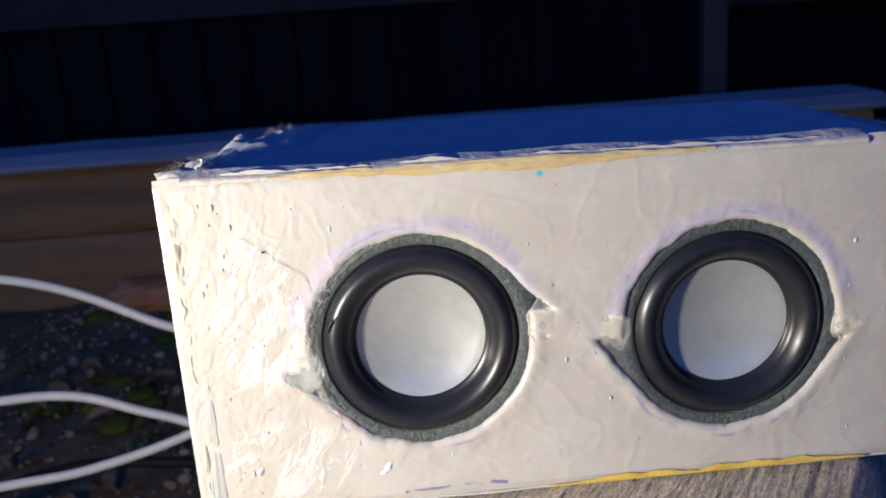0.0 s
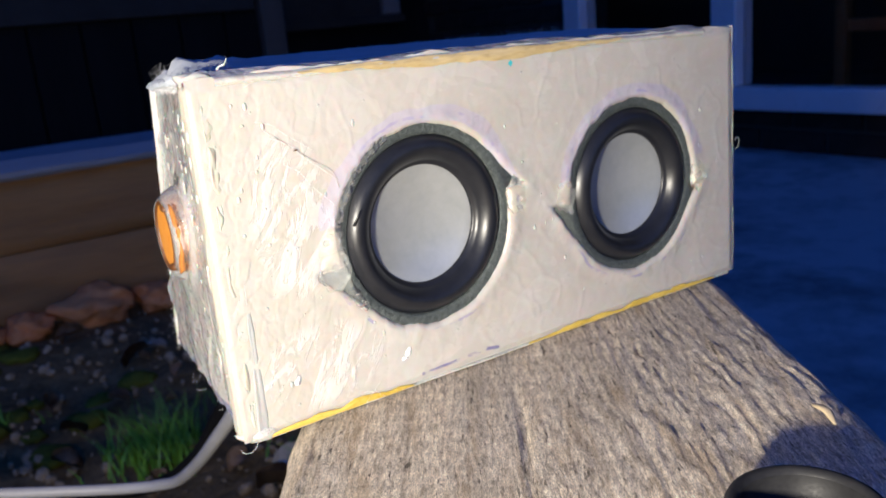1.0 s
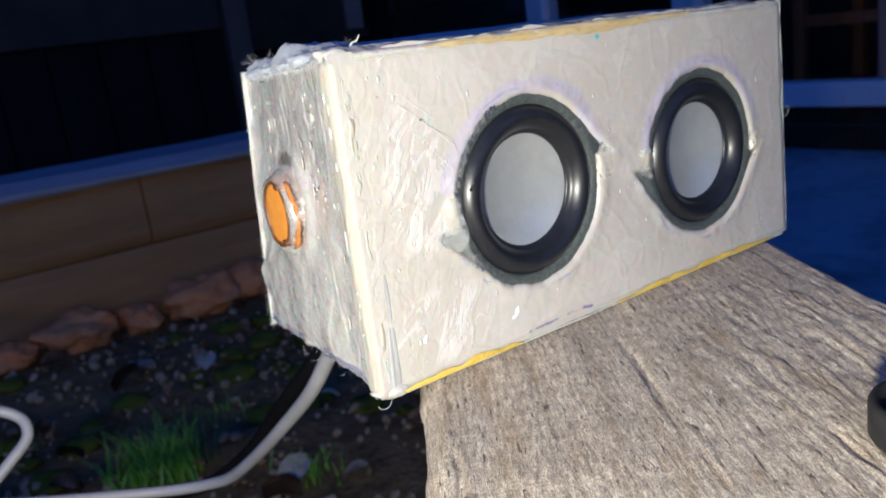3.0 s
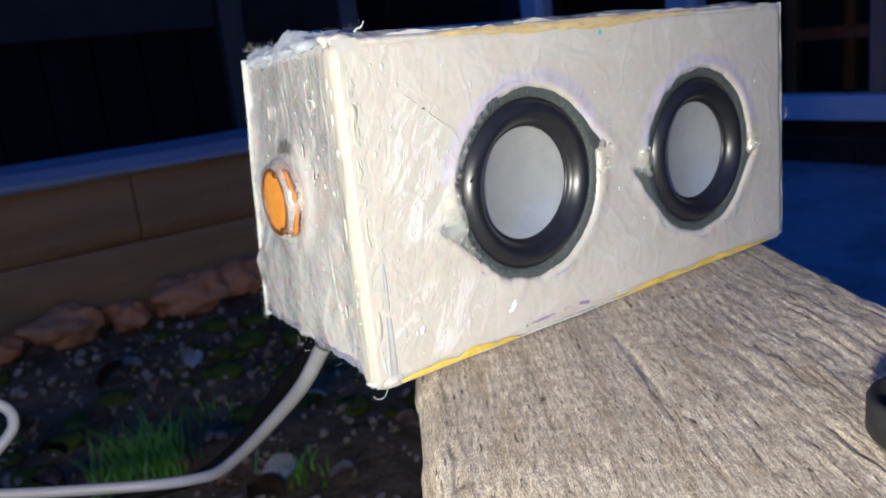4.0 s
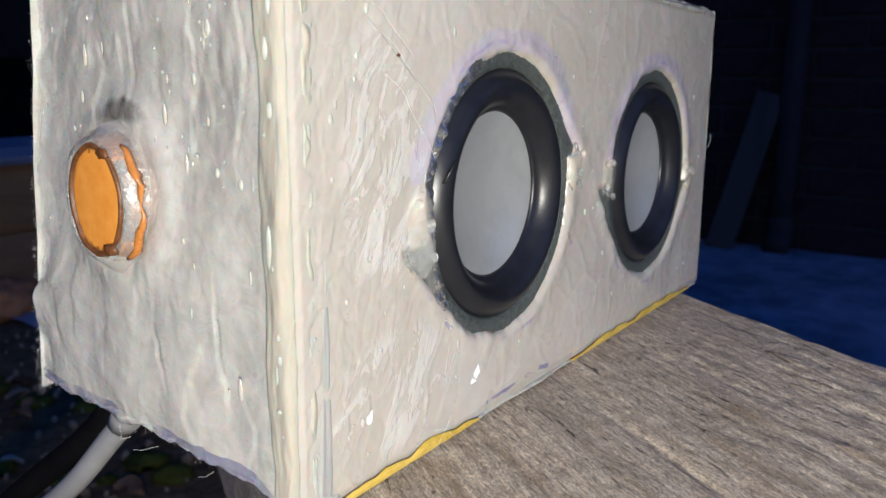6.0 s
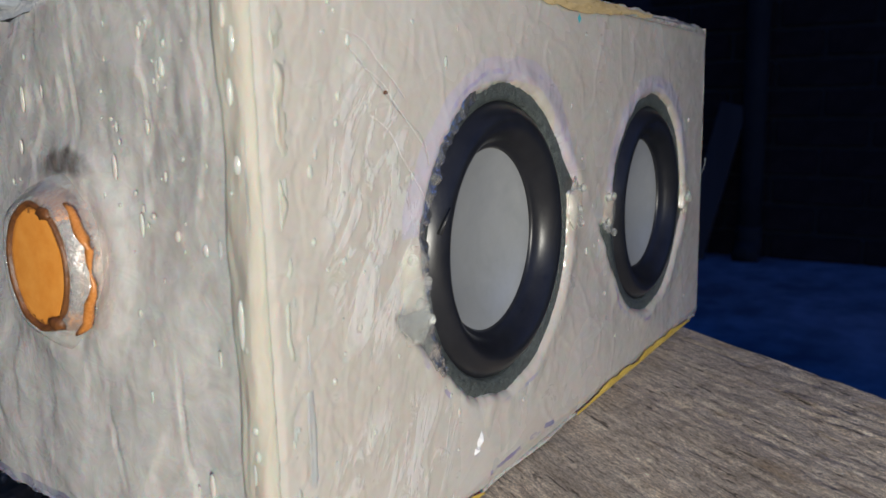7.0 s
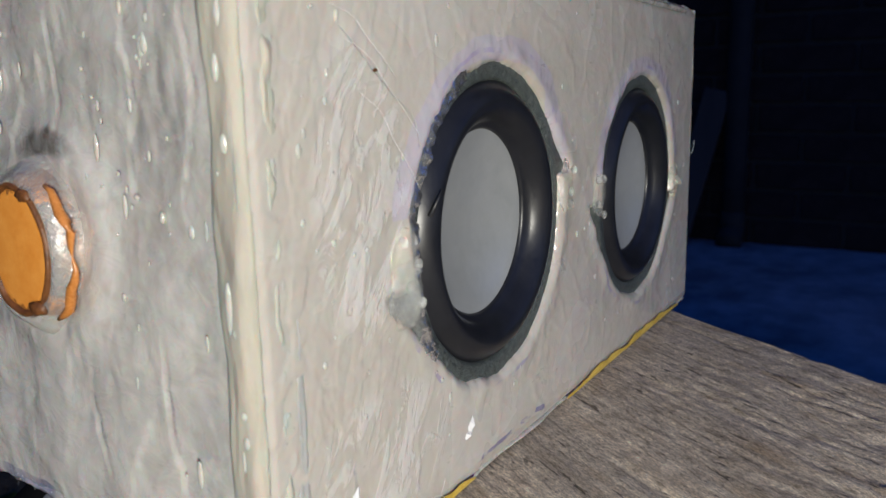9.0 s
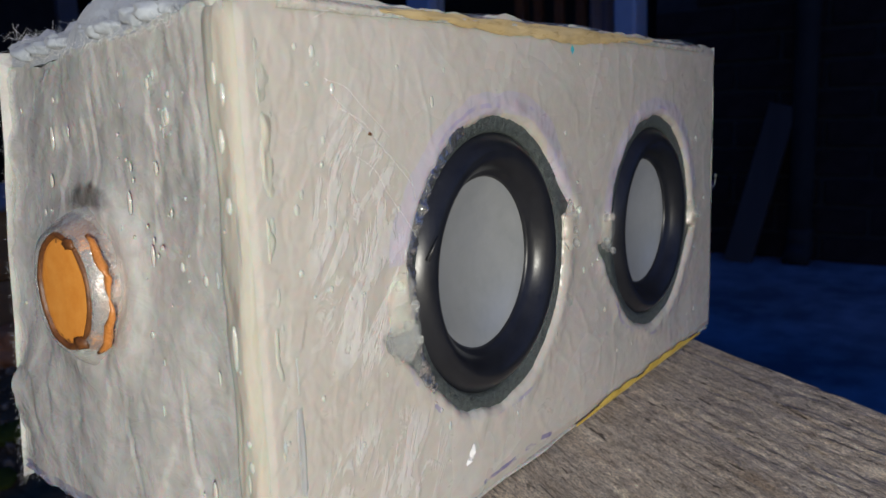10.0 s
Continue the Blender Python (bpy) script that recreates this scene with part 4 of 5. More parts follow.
def build_glue():
    # thick bead over the left front corner: on the side at the foot, on the front at the top
    def corner(s):
        R = 0.0020
        q = math.pi / 2 * R / 2
        if s < -q:
            return (0.0012, R - s - q), (-1, 0)
        if s > q:
            return (R + 0.0010 + s - q, -0.0004), (0, -1)
        a = radians(225 + 45 * s / q)
        return (R + 0.0012 + R * math.cos(a), R - 0.0002 + R * math.sin(a)), (math.cos(a), math.sin(a))

    def bead(z, a):
        up = z / BH
        s0 = -0.0040 - 0.0006 * up + 0.0006 * fr(z * 90, 1, 4, 3)
        s1 = 0.0028 + 0.0022 * up + 0.0006 * fr(z * 110, 7, 4, 3)
        (x, y), (nx, ny) = corner(s0 + (s1 - s0) * a)
        h = 0.0001 * math.sin(math.pi * min(1, max(0, a))) ** 0.9 + 0.00025 * fr(a * 3, z * 80, 3, 3)
        h -= 0.0002 * math.exp(-((a - 0.56 - 0.06 * fr(z * 40, 2, 2)) / 0.05) ** 2)
        h += 0.0009 * max(0, fr(z * 260, a * 5, 7, 2) + 0.05) * math.exp(-((a - 0.74 - 0.05 * fr(z * 50, 2, 2)) / 0.10) ** 2)
        h += 0.0003 * max(0, fr(z * 60, a * 4, 12, 2)) * math.exp(-((a - 0.3) / 0.2) ** 2)
        h += 0.0002 * max(0, 0.75 + 0.8 * fr(z * 75, 3, a * 2, 3)) * math.exp(-((a - 0.36) / 0.17) ** 2)
        h -= 0.0007 * max(0, 1 - min(a, 1 - a) / 0.14) ** 2
        end = max(0, 1 - min(z + 0.0006, BH + 0.0006 - z) / 0.003) ** 2
        h -= 0.0016 * end
        return (x + nx * h + 0.0008 * end, y + ny * h + 0.0008 * end, z + crown(x) * max(0.0, up) ** 4)
    part("glue_bead", sheet(steps(-0.0006, BH + 0.0006, 0.0005), steps(0, 1, 0.016), bead), M["glue"], speaker, "thick beige hot glue bead on the edge")
    # grey hollow between the bead and the front, narrowing upwards
    def wedge(z, a):
        w = 0.0030 * max(0.0, 1 - z / 0.031) ** 0.8 + 0.0003
        x = 0.0038 + 0.06 * z + w * (a - 0.1) + 0.0002 * fr(z * 120, a, 2, 3)
        return (x, -0.0010 + 0.0004 * math.sin(math.pi * a) - 0.00025 * fr(z * 60, a * 2, 5, 3) + 0.0012 * (2 * a - 1) ** 4, z)
    part("glue_seam", sheet(steps(0.0005, 0.031, 0.0008), steps(0, 1, 0.1), wedge), M["grey_glue"], speaker, "grey translucent glue seam beside the bead")
    # top and foot corners of the bead
    part("glue_lump", blob((0.0052, 0.0032, BH + 0.0014), (0.0042, 0.0030, 0.0018), 3.1, 0.35), M["milky_glue"], speaker)
    part("glue_lump", blob((0.0052, 0.0018, 0.0014), (0.0042, 0.0028, 0.0017), 8.4, 0.30), M["milky_glue"], speaker)

    # lip of glue along the top of the front, with the yellowed layer below it
    def lip(x, v):
        k = 0.5 + 0.5 * fr(x * 35, 2, 2, 3)
        z = BH - 0.0016 + 0.0022 * v + 0.0005 * fr(x * 45, 7, v, 3) * v
        y = -0.0008 - 0.0007 * math.sin(math.pi * min(1, v * 1.1)) * (0.5 + k) + 0.0030 * v * v
        return (x, y, z + crown(x))
    strip("glue_lip", 0.006, BW - 0.012, lip, M["milky_glue"], "milky glue lip along the top edge")

    def ochre(x, v):
        k = (x - 0.021) / (BW - 0.061)
        h = 0.0005 + 0.0017 * math.sin(math.pi * min(1, max(0, k))) ** 0.7 * (0.75 + 0.6 * fr(x * 50, 3, 1, 3))
        z = BH - 0.0006 - h + h * 1.1 * v + 0.0003 * fr(x * 160, v, 3)
        return (x, -0.0010 - 0.0003 * math.sin(math.pi * v) - 0.0002 * fr(x * 220, v * 2, 6), z + crown(x))
    strip("glue_strip", 0.021, BW - 0.040, ochre, M["ochre"], "yellowed dried glue along the top edge")

    for x0, x1, seed in ((0.0064, 0.0375, 1.0), (0.068, 0.131, 4.0)):
        def foot(x, v):
            k = (x - x0) / (x1 - x0)
            h = 0.0004 + 0.0013 * math.sin(math.pi * min(1, max(0, k))) ** 0.6 * max(0.1, 0.7 + 0.9 * fr(x * 130, seed, 1, 3))
            return (x, -0.0009 - 0.0002 * math.sin(math.pi * v) - 0.00015 * fr(x * 200, v * 2, seed), 0.0004 + h * v + 0.0002 * fr(x * 200, v, seed))
        strip("glue_strip", x0, x1, foot, M["yellow"], "bright yellow glue along the foot", 6)

    def foot_lip(x, v):
        return (x, 0.0001 - 0.0006 * math.sin(math.pi * v) * (0.8 + 0.6 * fr(x * 80, 2, 5, 3)), -0.0002 + 0.0007 * v)
    strip("glue_lip", 0.004, BW - 0.002, foot_lip, M["milky_glue"], "", 5)


def build_driver(cx, cz, tilt, k):
    c = (cx, -0.0011, cz)
    a0 = radians(tilt)
    flange = lathe([(0.0180, 0.0040), (0.0182, 0.0016), (0.0186, 0.0012), (0.0200, 0.0011), (0.0212, 0.0012), (0.0219, 0.0020), (0.0219, 0.0040)], c, 96, 0.004, k)
    # the two lugs
    for sgn in (1, -1):
        ring = [(0.0135, 0.0158), (0.0195, 0.0118), (0.0250, 0.0042), (0.0266, 0.0), (0.0250, -0.0042), (0.0195, -0.0118), (0.0135, -0.0158)]
        lo, hi = [], []
        for u, v in ring:
            u *= sgn
            x, z = cx + u * math.cos(a0) - v * math.sin(a0), cz + u * math.sin(a0) + v * math.cos(a0)
            hi.append(flange.verts.new((x, 0.0001, z)))
            lo.append(flange.verts.new((x, 0.0020, z)))
        # keep the lug outside the cone: a crescent from the outline in to the ring
        inner = []
        for u, v in ring:
            r = math.hypot(u, v)
            s = 0.0188 / r
            u2, v2 = u * s * sgn, v * s
            inner.append(flange.verts.new((cx + u2 * math.cos(a0) - v2 * math.sin(a0), 0.0001, cz + u2 * math.sin(a0) + v2 * math.cos(a0))))
        for i in range(len(ring) - 1):
            flange.faces.new((hi[i], hi[i + 1], inner[i + 1], inner[i]))
            flange.faces.new((lo[i], lo[i + 1], hi[i + 1], hi[i]))
    bmesh.ops.recalc_face_normals(flange, faces=flange.faces)
    drv = part("driver", flange, M["steel"], speaker, "loudspeaker driver with a dark coated steel rim")
    prof = []
    for i in range(15):
        t = i / 14
        r = 0.0186 - 0.0058 * t
        prof.append((r, 0.0012 - 0.0026 * math.sin(math.pi * t) ** 0.85 + 0.0002 * t))
    prof += [(0.0124, 0.0015), (0.0121, 0.0019), (0.0121, 0.0024)]
    c = (cx, 0.0002, cz)
    part("surround", lathe(prof, c, 96), M["rubber"], drv, "black rubber roll surround")
    dish = [(0.0123, 0.0021)]
    for i in range(1, 16):
        r = 0.0122 * (1 - i / 15)
        dish.append((max(r, 0.00005), 0.0020 + 0.0024 * (1 - (r / 0.0122) ** 2)))
    part("dust_cap", lathe(dish, c, 96), M["cap"], drv, "satin silver dished dust cap")
    rng = random.Random(10 + k)
    for sgn in (1, -1):
        u = 0.0222 * sgn
        x, z = cx + u * math.cos(a0), cz + u * math.sin(a0)
        big = k == 0 and sgn < 0
        bm = blob((x, -0.0006, z), (0.0028 if big else 0.0026, 0.0005, 0.0050 if big else 0.0038), 3.0 * k + sgn, 0.3, detail=4)
        part("glue_blob", bm, M["clear_glue"], drv, "clear glue blob over the lug").visible_shadow = False
        for i in range(4):
            bx, bz = x + rng.uniform(-0.0022, 0.0022), z + rng.uniform(-0.004, 0.004)
            part("glue_bubble", blob((bx, -0.0013, bz), (0.0007, 0.0005, 0.0007), i * 1.7 + k, 0.15, detail=2), M["clear_glue"], drv).visible_shadow = False
    # torn fleck of card on the rubber
    if k == 0:
        fleck = tube([(cx - 0.0170, -0.0008, cz + 0.0035), (cx - 0.0162, -0.0013, cz + 0.0052), (cx - 0.0155, -0.0015, cz + 0.0064)], [0.0003, 0.0002, 0.0001], 5)
        part("fleck", fleck, M["black"], drv)


def build_button():
    cy, cz = BUTTON

    def turned(profile, wob, seed, sx=1.0):
        bm = lathe(profile, (0, 0, 0), 56, wob, seed)
        m = Matrix.Translation((0.0056, cy, cz)) @ Matrix.Diagonal((1, sx, 1, 1)) @ Euler((0, 0, radians(-90))).to_matrix().to_4x4()
        bmesh.ops.transform(bm, matrix=m, verts=bm.verts)
        return bm
    disc = part("button", turned([(0.0076, 0.003), (0.0075, -0.0016), (0.0070, -0.0021), (0.0060, -0.0022), (0.00005, -0.0022)], 0.03, 1.0, 0.74), M["orange"], speaker, "round orange plastic button in the side")
    part("rim", turned([(0.0076, -0.0014), (0.0076, -0.0023), (0.0073, -0.0026), (0.0069, -0.0025), (0.0067, -0.0020)], 0.06, 4.0, 0.74), M["scorch"], disc, "scorched uneven rim")
    part("glue_ring", turned([(0.0072, 0.001), (0.0073, -0.0022), (0.0077, -0.0025), (0.0083, -0.0022), (0.0090, -0.0014), (0.0098, -0.0002), (0.0104, 0.002)], 0.08, 7.0, 0.80), M["ring"], disc, "milky ring of hot glue").visible_shadow = False
    # burnt notches in the edge
    for y, z, ry, rz, seed in ((cy - 0.0028, cz - 0.0062, 0.0014, 0.0008, 5.0), (cy - 0.0026, cz + 0.0062, 0.0013, 0.0008, 9.0)):
        part("burnt_notch", blob((0.0031, y, z), (0.0005, ry, rz), seed, 0.4, detail=2), M["scorch"], disc, "charred notch")
    # orange edge showing through on the outer side of the glue
    arc = bmesh.new()
    pts = []
    for i in range(15):
        a = radians(180 - 52 + 104 * i / 14)
        r = 0.0094 + 0.0003 * math.sin(i * 1.7)
        pts.append((0.0036, cy + r * math.cos(a), cz + r * math.sin(a)))
    tube(pts, [0.0001 + 0.0005 * abs(math.sin(math.pi * (i + 0.4) / 7.5)) for i in range(15)], 8, arc)
    part("outer_edge", arc, M["amber"], disc, "orange edge showing through the glue")


def build_droplets():
    """Small domes of set glue where it was smeared on."""
    rng = random.Random(17)

    def dome(bm, at, normal, r, stretch):
        q = Vector(normal).to_track_quat("Y", "Z").to_matrix().to_4x4()
        m = Matrix.Translation(at) @ q @ Matrix.Diagonal((r, r * 0.6, r * stretch, 1))
        bmesh.ops.create_icosphere(bm, subdivisions=3, radius=1, matrix=m)
    wet = bmesh.new()
    k = 0
    while k < 110:
        x, z = rng.uniform(0.007, BW - 0.003), rng.uniform(0.003, BH - 0.003)
        d = lug_shape(x, z)
        if d < 0.0012 or rng.random() > math.exp(-d / 0.003) + math.exp(-x / 0.010) + 0.06:
            continue
        dome(wet, (x, -0.0006, z), (0, -1, 0), 0.00012 + 0.0003 * rng.random() ** 2, rng.uniform(0.7, 2.2))
        k += 1
    part("glue_spatter", wet, M["gloss_glue"], speaker)["kind"] = "stuff"
    wet = bmesh.new()
    for _ in range(120):
        a, z = radians(rng.choice((rng.gauss(262, 9), rng.gauss(262, 9), rng.uniform(180, 250)))), rng.uniform(0.001, BH)
        n = Vector((math.cos(a), math.sin(a), 0))
        dome(wet, Vector((0.0042, 0.0030, z)) + n * 0.0034, n, 0.00016 + 0.00034 * rng.random() ** 2, rng.choice((1.0, 1.3, 2.0, 3.5, 6.0)))
    part("glue_spatter", wet, M["gloss_glue"], speaker)["kind"] = "stuff"
    wet = bmesh.new()
    for i in range(90):
        y, z = (rng.uniform(0.005, 0.026), rng.uniform(0.026, BH - 0.003)) if i % 2 else (rng.uniform(0.006, BD - 0.003), rng.uniform(0.006, BH - 0.003))
        if math.hypot(y - BUTTON[0], z - BUTTON[1]) > 0.010:
            dome(wet, (side_x(y, z) - 0.0002, y, z), (-1, 0, 0), 0.00012 + 0.00028 * rng.random() ** 2, rng.choice((0.9, 1.2, 1.6, 2.5, 4.0)))
    part("glue_spatter", wet, M["gloss_glue"], speaker)["kind"] = "stuff"


def build_smears():
    """Flecks, creases and lips of glue on the front, and drips under the side."""
    rng = random.Random(53)
    bm = bmesh.new()

    def flake(x, z, long, wide, turn, lift):
        n = 9
        ca, sa = math.cos(turn), math.sin(turn)
        mid = bm.verts.new((x + rng.uniform(-0.2, 0.2) * long * ca, -0.0008 - lift, z + rng.uniform(-0.2, 0.2) * long * sa))
        ring = []
        for k in range(n):
            a = 2 * math.pi * k / n
            r = rng.uniform(0.55, 1.25)
            u, w = long * r * math.cos(a), wide * r * math.sin(a)
            ring.append(bm.verts.new((x + u * ca - w * sa, -0.00055 - lift * rng.uniform(0.1, 0.7), z + u * sa + w * ca)))
        for k in range(n):
            bm.faces.new((mid, ring[(k + 1) % n], ring[k]))
    for x, z, long, turn in ((0.0373, 0.0078, 0.0013, 0.9), (0.0364, 0.0069, 0.0009, 0.2), (0.0129, 0.0093, 0.0012, 1.2)):
        flake(x, z, long, long * 0.6, turn, 0.0003)
    part("glue_fleck", bm, M["white_film"], speaker, "opaque white fleck of glue", False)["kind"] = "stuff"
    # crease running into the glue beside the first driver
    keys = [(0.0135, -0.0008, 0.0562), (0.0157, -0.0009, 0.0544), (0.0185, -0.0010, 0.0521), (0.0215, -0.0010, 0.0498), (0.0252, -0.0010, 0.0472), (0.0262, -0.0011, 0.0440)]
    part("glue_thread", tube(spline(keys, 6), [0.00002 + 0.00004 * math.sin(i * 0.9) ** 2 for i in range(31)], 6), M["film"], speaker, "raised crease of glue")
    part("speck", blob((0.0186, -0.0010, 0.0521), (0.00035, 0.0001, 0.00022), 2.0, 0.5, detail=2), M["scorch"], speaker, "dark speck in the glue")
    # lip of glue over the rim of the first driver, from its top to the lug
    cx, cz, _ = HOLES[0]

    def lip(a, v):
        t = (a - radians(112)) / radians(108)
        wide = 0.5 + 0.5 * math.sin(math.pi * min(1, max(0, t))) ** 0.6
        r0 = 0.0197 - 0.0009 * wide * max(0.0, 0.6 + 1.1 * fr(a * 7, 2, 5, 3))
        r1 = 0.0222 + 0.0010 * fr(a * 5, 6, 5, 3)
        r = r0 + (r1 - r0) * v
        h = 0.0010 * wide * math.sin(math.pi * min(1, v + 0.12)) ** 0.7 * (0.75 + 0.7 * fr(a * 11, v * 2, 9, 3))
        return (cx + r * math.cos(a), -0.0003 - h + 0.0010 * max(0, 0.12 - v) / 0.12, cz + r * math.sin(a))
    part("glue_rim", sheet(steps(radians(112), radians(220), 0.012), steps(0, 1, 0.08), lip), M["clear_glue"], speaker, "clear glue lip over the driver's rim").visible_shadow = False
    # pad of glue on the lug below it
    pad = blob((cx - 0.0218, -0.0006, cz - 0.0040), (0.0032, 0.0007, 0.0038), 5.2, 0.30, detail=4)
    part("glue_pad", pad, M["pad"], speaker, "milky clear pad of glue on the lug").visible_shadow = False
    # ragged lip of glue along the foot of the side
    def hem(y, v):
        drop = 0.0016 + 0.0013 * fr(y * 140, 3, 7, 4)
        a = math.pi * v
        x = side_x(y, 0.003) + 0.0010 - 0.0011 * math.sin(a) * (1 + 0.5 * fr(y * 170, v * 3, 2, 3))
        return (x + 0.0006 * fr(y * 90, 1, 1, 2), y, 0.0034 - drop * (0.5 - 0.5 * math.cos(a)) + 0.0002 * fr(y * 300, v * 4, 5, 2))
    part("glue_hem", sheet(steps(0.003, BD - 0.001, 0.0004), steps(0, 1, 0.09), hem), M["side"], speaker, "ragged lip of glue under the side")


def build_fibres():
    rng = random.Random(8)
    bm = bmesh.new()
    seats = [((0.017 + rng.uniform(-0.003, 0.004), 0.058 + rng.uniform(-0.004, 0.004), BH + 0.002), 0.6) for _ in range(7)]
    seats += [((rng.uniform(0.02, 0.135), 0.06, BH + 0.001), 0.6) for _ in range(12)]
    seats += [((0.006 + rng.uniform(-0.002, 0.004), 0.003, BH + 0.001), 0.25) for _ in range(4)]
    seats += [((rng.uniform(-0.002, 0.004), rng.uniform(0.0, 0.06), 0.001), -0.5) for _ in range(7)]
    for (x, y, z), k in seats:
        d = Vector((rng.uniform(-1, 1), rng.uniform(-0.4, 1), rng.uniform(0.2, 1.0) * (1 if k > 0 else -0.5))).normalized()
        p = Vector((x, y, z))
        keys = [p - d * 0.001]
        for i in range(4):
            p = p + d * 0.0014 * abs(k)
            d = (d + Vector((rng.uniform(-1, 1), rng.uniform(-1, 1), rng.uniform(-1, 1))) * 0.8).normalized()
            keys.append(p.copy())
        if min(q.x for q in keys) > side_x(y, z) - 0.0022:
            tube(spline(keys, 4), 0.000022, 4, bm)
    for _ in range(2600):
        edge = rng.random()
        if edge < 0.45:
            y = rng.uniform(0.008, BD)
            p = Vector((side_x(y, BH) + rng.uniform(-0.001, 0.005), y, BH + 0.0004 - 0.0024 * y / BD))
        elif edge < 0.75:
            p = Vector((rng.uniform(0.004, BW), BD - rng.uniform(0, 0.004), BH + 0.0020))
        elif edge < 0.8:
            y = rng.uniform(0.002, BD)
            p = Vector((side_x(y, 0.003) + rng.uniform(-0.0005, 0.003), y, 0.0030))
        else:
            z = rng.uniform(0, BH)
            p = Vector((side_x(BD, z), BD, z))
        d = Vector((rng.uniform(-1, 0.6), rng.uniform(-0.6, 0.8), rng.uniform(-0.2, 1.0) * (1 if p.z > 0.01 else -1))).normalized()
        keys = [p - d * 0.0008]
        for i in range(3):
            p = p + d * rng.uniform(0.0002, 0.0009)
            d = (d + Vector((rng.uniform(-1, 1), rng.uniform(-1, 1), rng.uniform(-1, 1))) * 0.9).normalized()
            keys.append(p.copy())
        if min(q.x - side_x(q.y, q.z) for q in keys) > -0.0016:
            tube(spline(keys, 2), 0.000009, 3, bm)
    fuzz = bmesh.new()
    for _ in range(1500):
        y = rng.uniform(0.004, BD - 0.001)
        p = Vector((side_x(y, BH) + 0.0002 + 0.009 * rng.random() ** 1.5, y, BH + 0.0014 - 0.0030 * y / BD + rng.uniform(0.0, 0.0018)))
        d = Vector((rng.uniform(-1, 1), rng.uniform(-1, 1), rng.uniform(-0.1, 1.0))).normalized()
        keys = [p - d * 0.0008]
        for i in range(4):
            p = p + d * rng.uniform(0.0003, 0.0008)
            d = (d + Vector((rng.uniform(-1, 1), rng.uniform(-1, 1), rng.uniform(-1.2, 0.9))) * 0.9).normalized()
            keys.append(p.copy())
        tube(spline(keys, 2), 0.000014, 3, fuzz)
    part("wadding_fuzz", fuzz, M["wool"], speaker, "fluffy white fibres on the wadding, coloured in dim dusk blue-grey")["kind"] = "stuff"
    fib = part("wadding_fluff", bm, M["fibre"], speaker, "loose white wadding fibres")
    fib["kind"] = "stuff"
    curl = tube(spline([(0.0080, 0.003, BH + 0.0020), (0.0085, 0.003, BH + 0.0033), (0.0094, 0.0025, BH + 0.0037), (0.0098, 0.002, BH + 0.0047)], 6), [0.00028] * 6 + [0.0002] * 7 + [0.00012] * 6, 6)
    part("glue_curl", curl, M["milky_glue"], speaker, "curl of pulled glue")
    ring = [(0.1412 + 0.0014 * math.cos(a), -0.0002 + 0.0006 * math.sin(a * 0.5), 0.0345 + 0.0016 * math.sin(a)) for a in (2.6, 3.4, 4.2, 5.0, 5.8, 6.6, 7.4, 8.2, 8.8)]
    hook = [(0.0050, 0.0015, 0.0010), (0.0036, 0.0004, -0.0010), (0.0022, 0.0000, -0.0016), (0.0010, 0.0002, -0.0013), (0.0006, 0.0004, -0.0006)]
    part("glue_curl", tube(spline(hook, 5), 0.00008, 5), M["milky_glue"], speaker, "hooked thread of glue under the corner")
    part("glue_curl", tube(spline(ring, 4), 0.00006, 5), M["milky_glue"], speaker, "curled thread of glue at the edge")
    hair = bmesh.new()
    for x, z, dx, dz in ((0.014, 0.055, 0.012, -0.009), (0.012, 0.058, 0.010, -0.006), (0.016, 0.050, 0.010, -0.010), (0.030, 0.004, -0.006, -0.006), (0.026, 0.003, 0.008, -0.004), (0.011, 0.064, 0.006, 0.001)):
        keys = [(x + dx * t + 0.0004 * math.sin(9 * t), -0.0010 - 0.0005 * math.sin(math.pi * t), z + dz * t + 0.0006 * math.sin(5 * t)) for t in (0, 0.25, 0.5, 0.75, 1)]
        tube(spline(keys, 4), 0.00002, 4, hair)
    h = part("glue_threads", hair, M["fibre"], speaker, "fine threads of pulled glue")
    h["kind"] = "stuff"


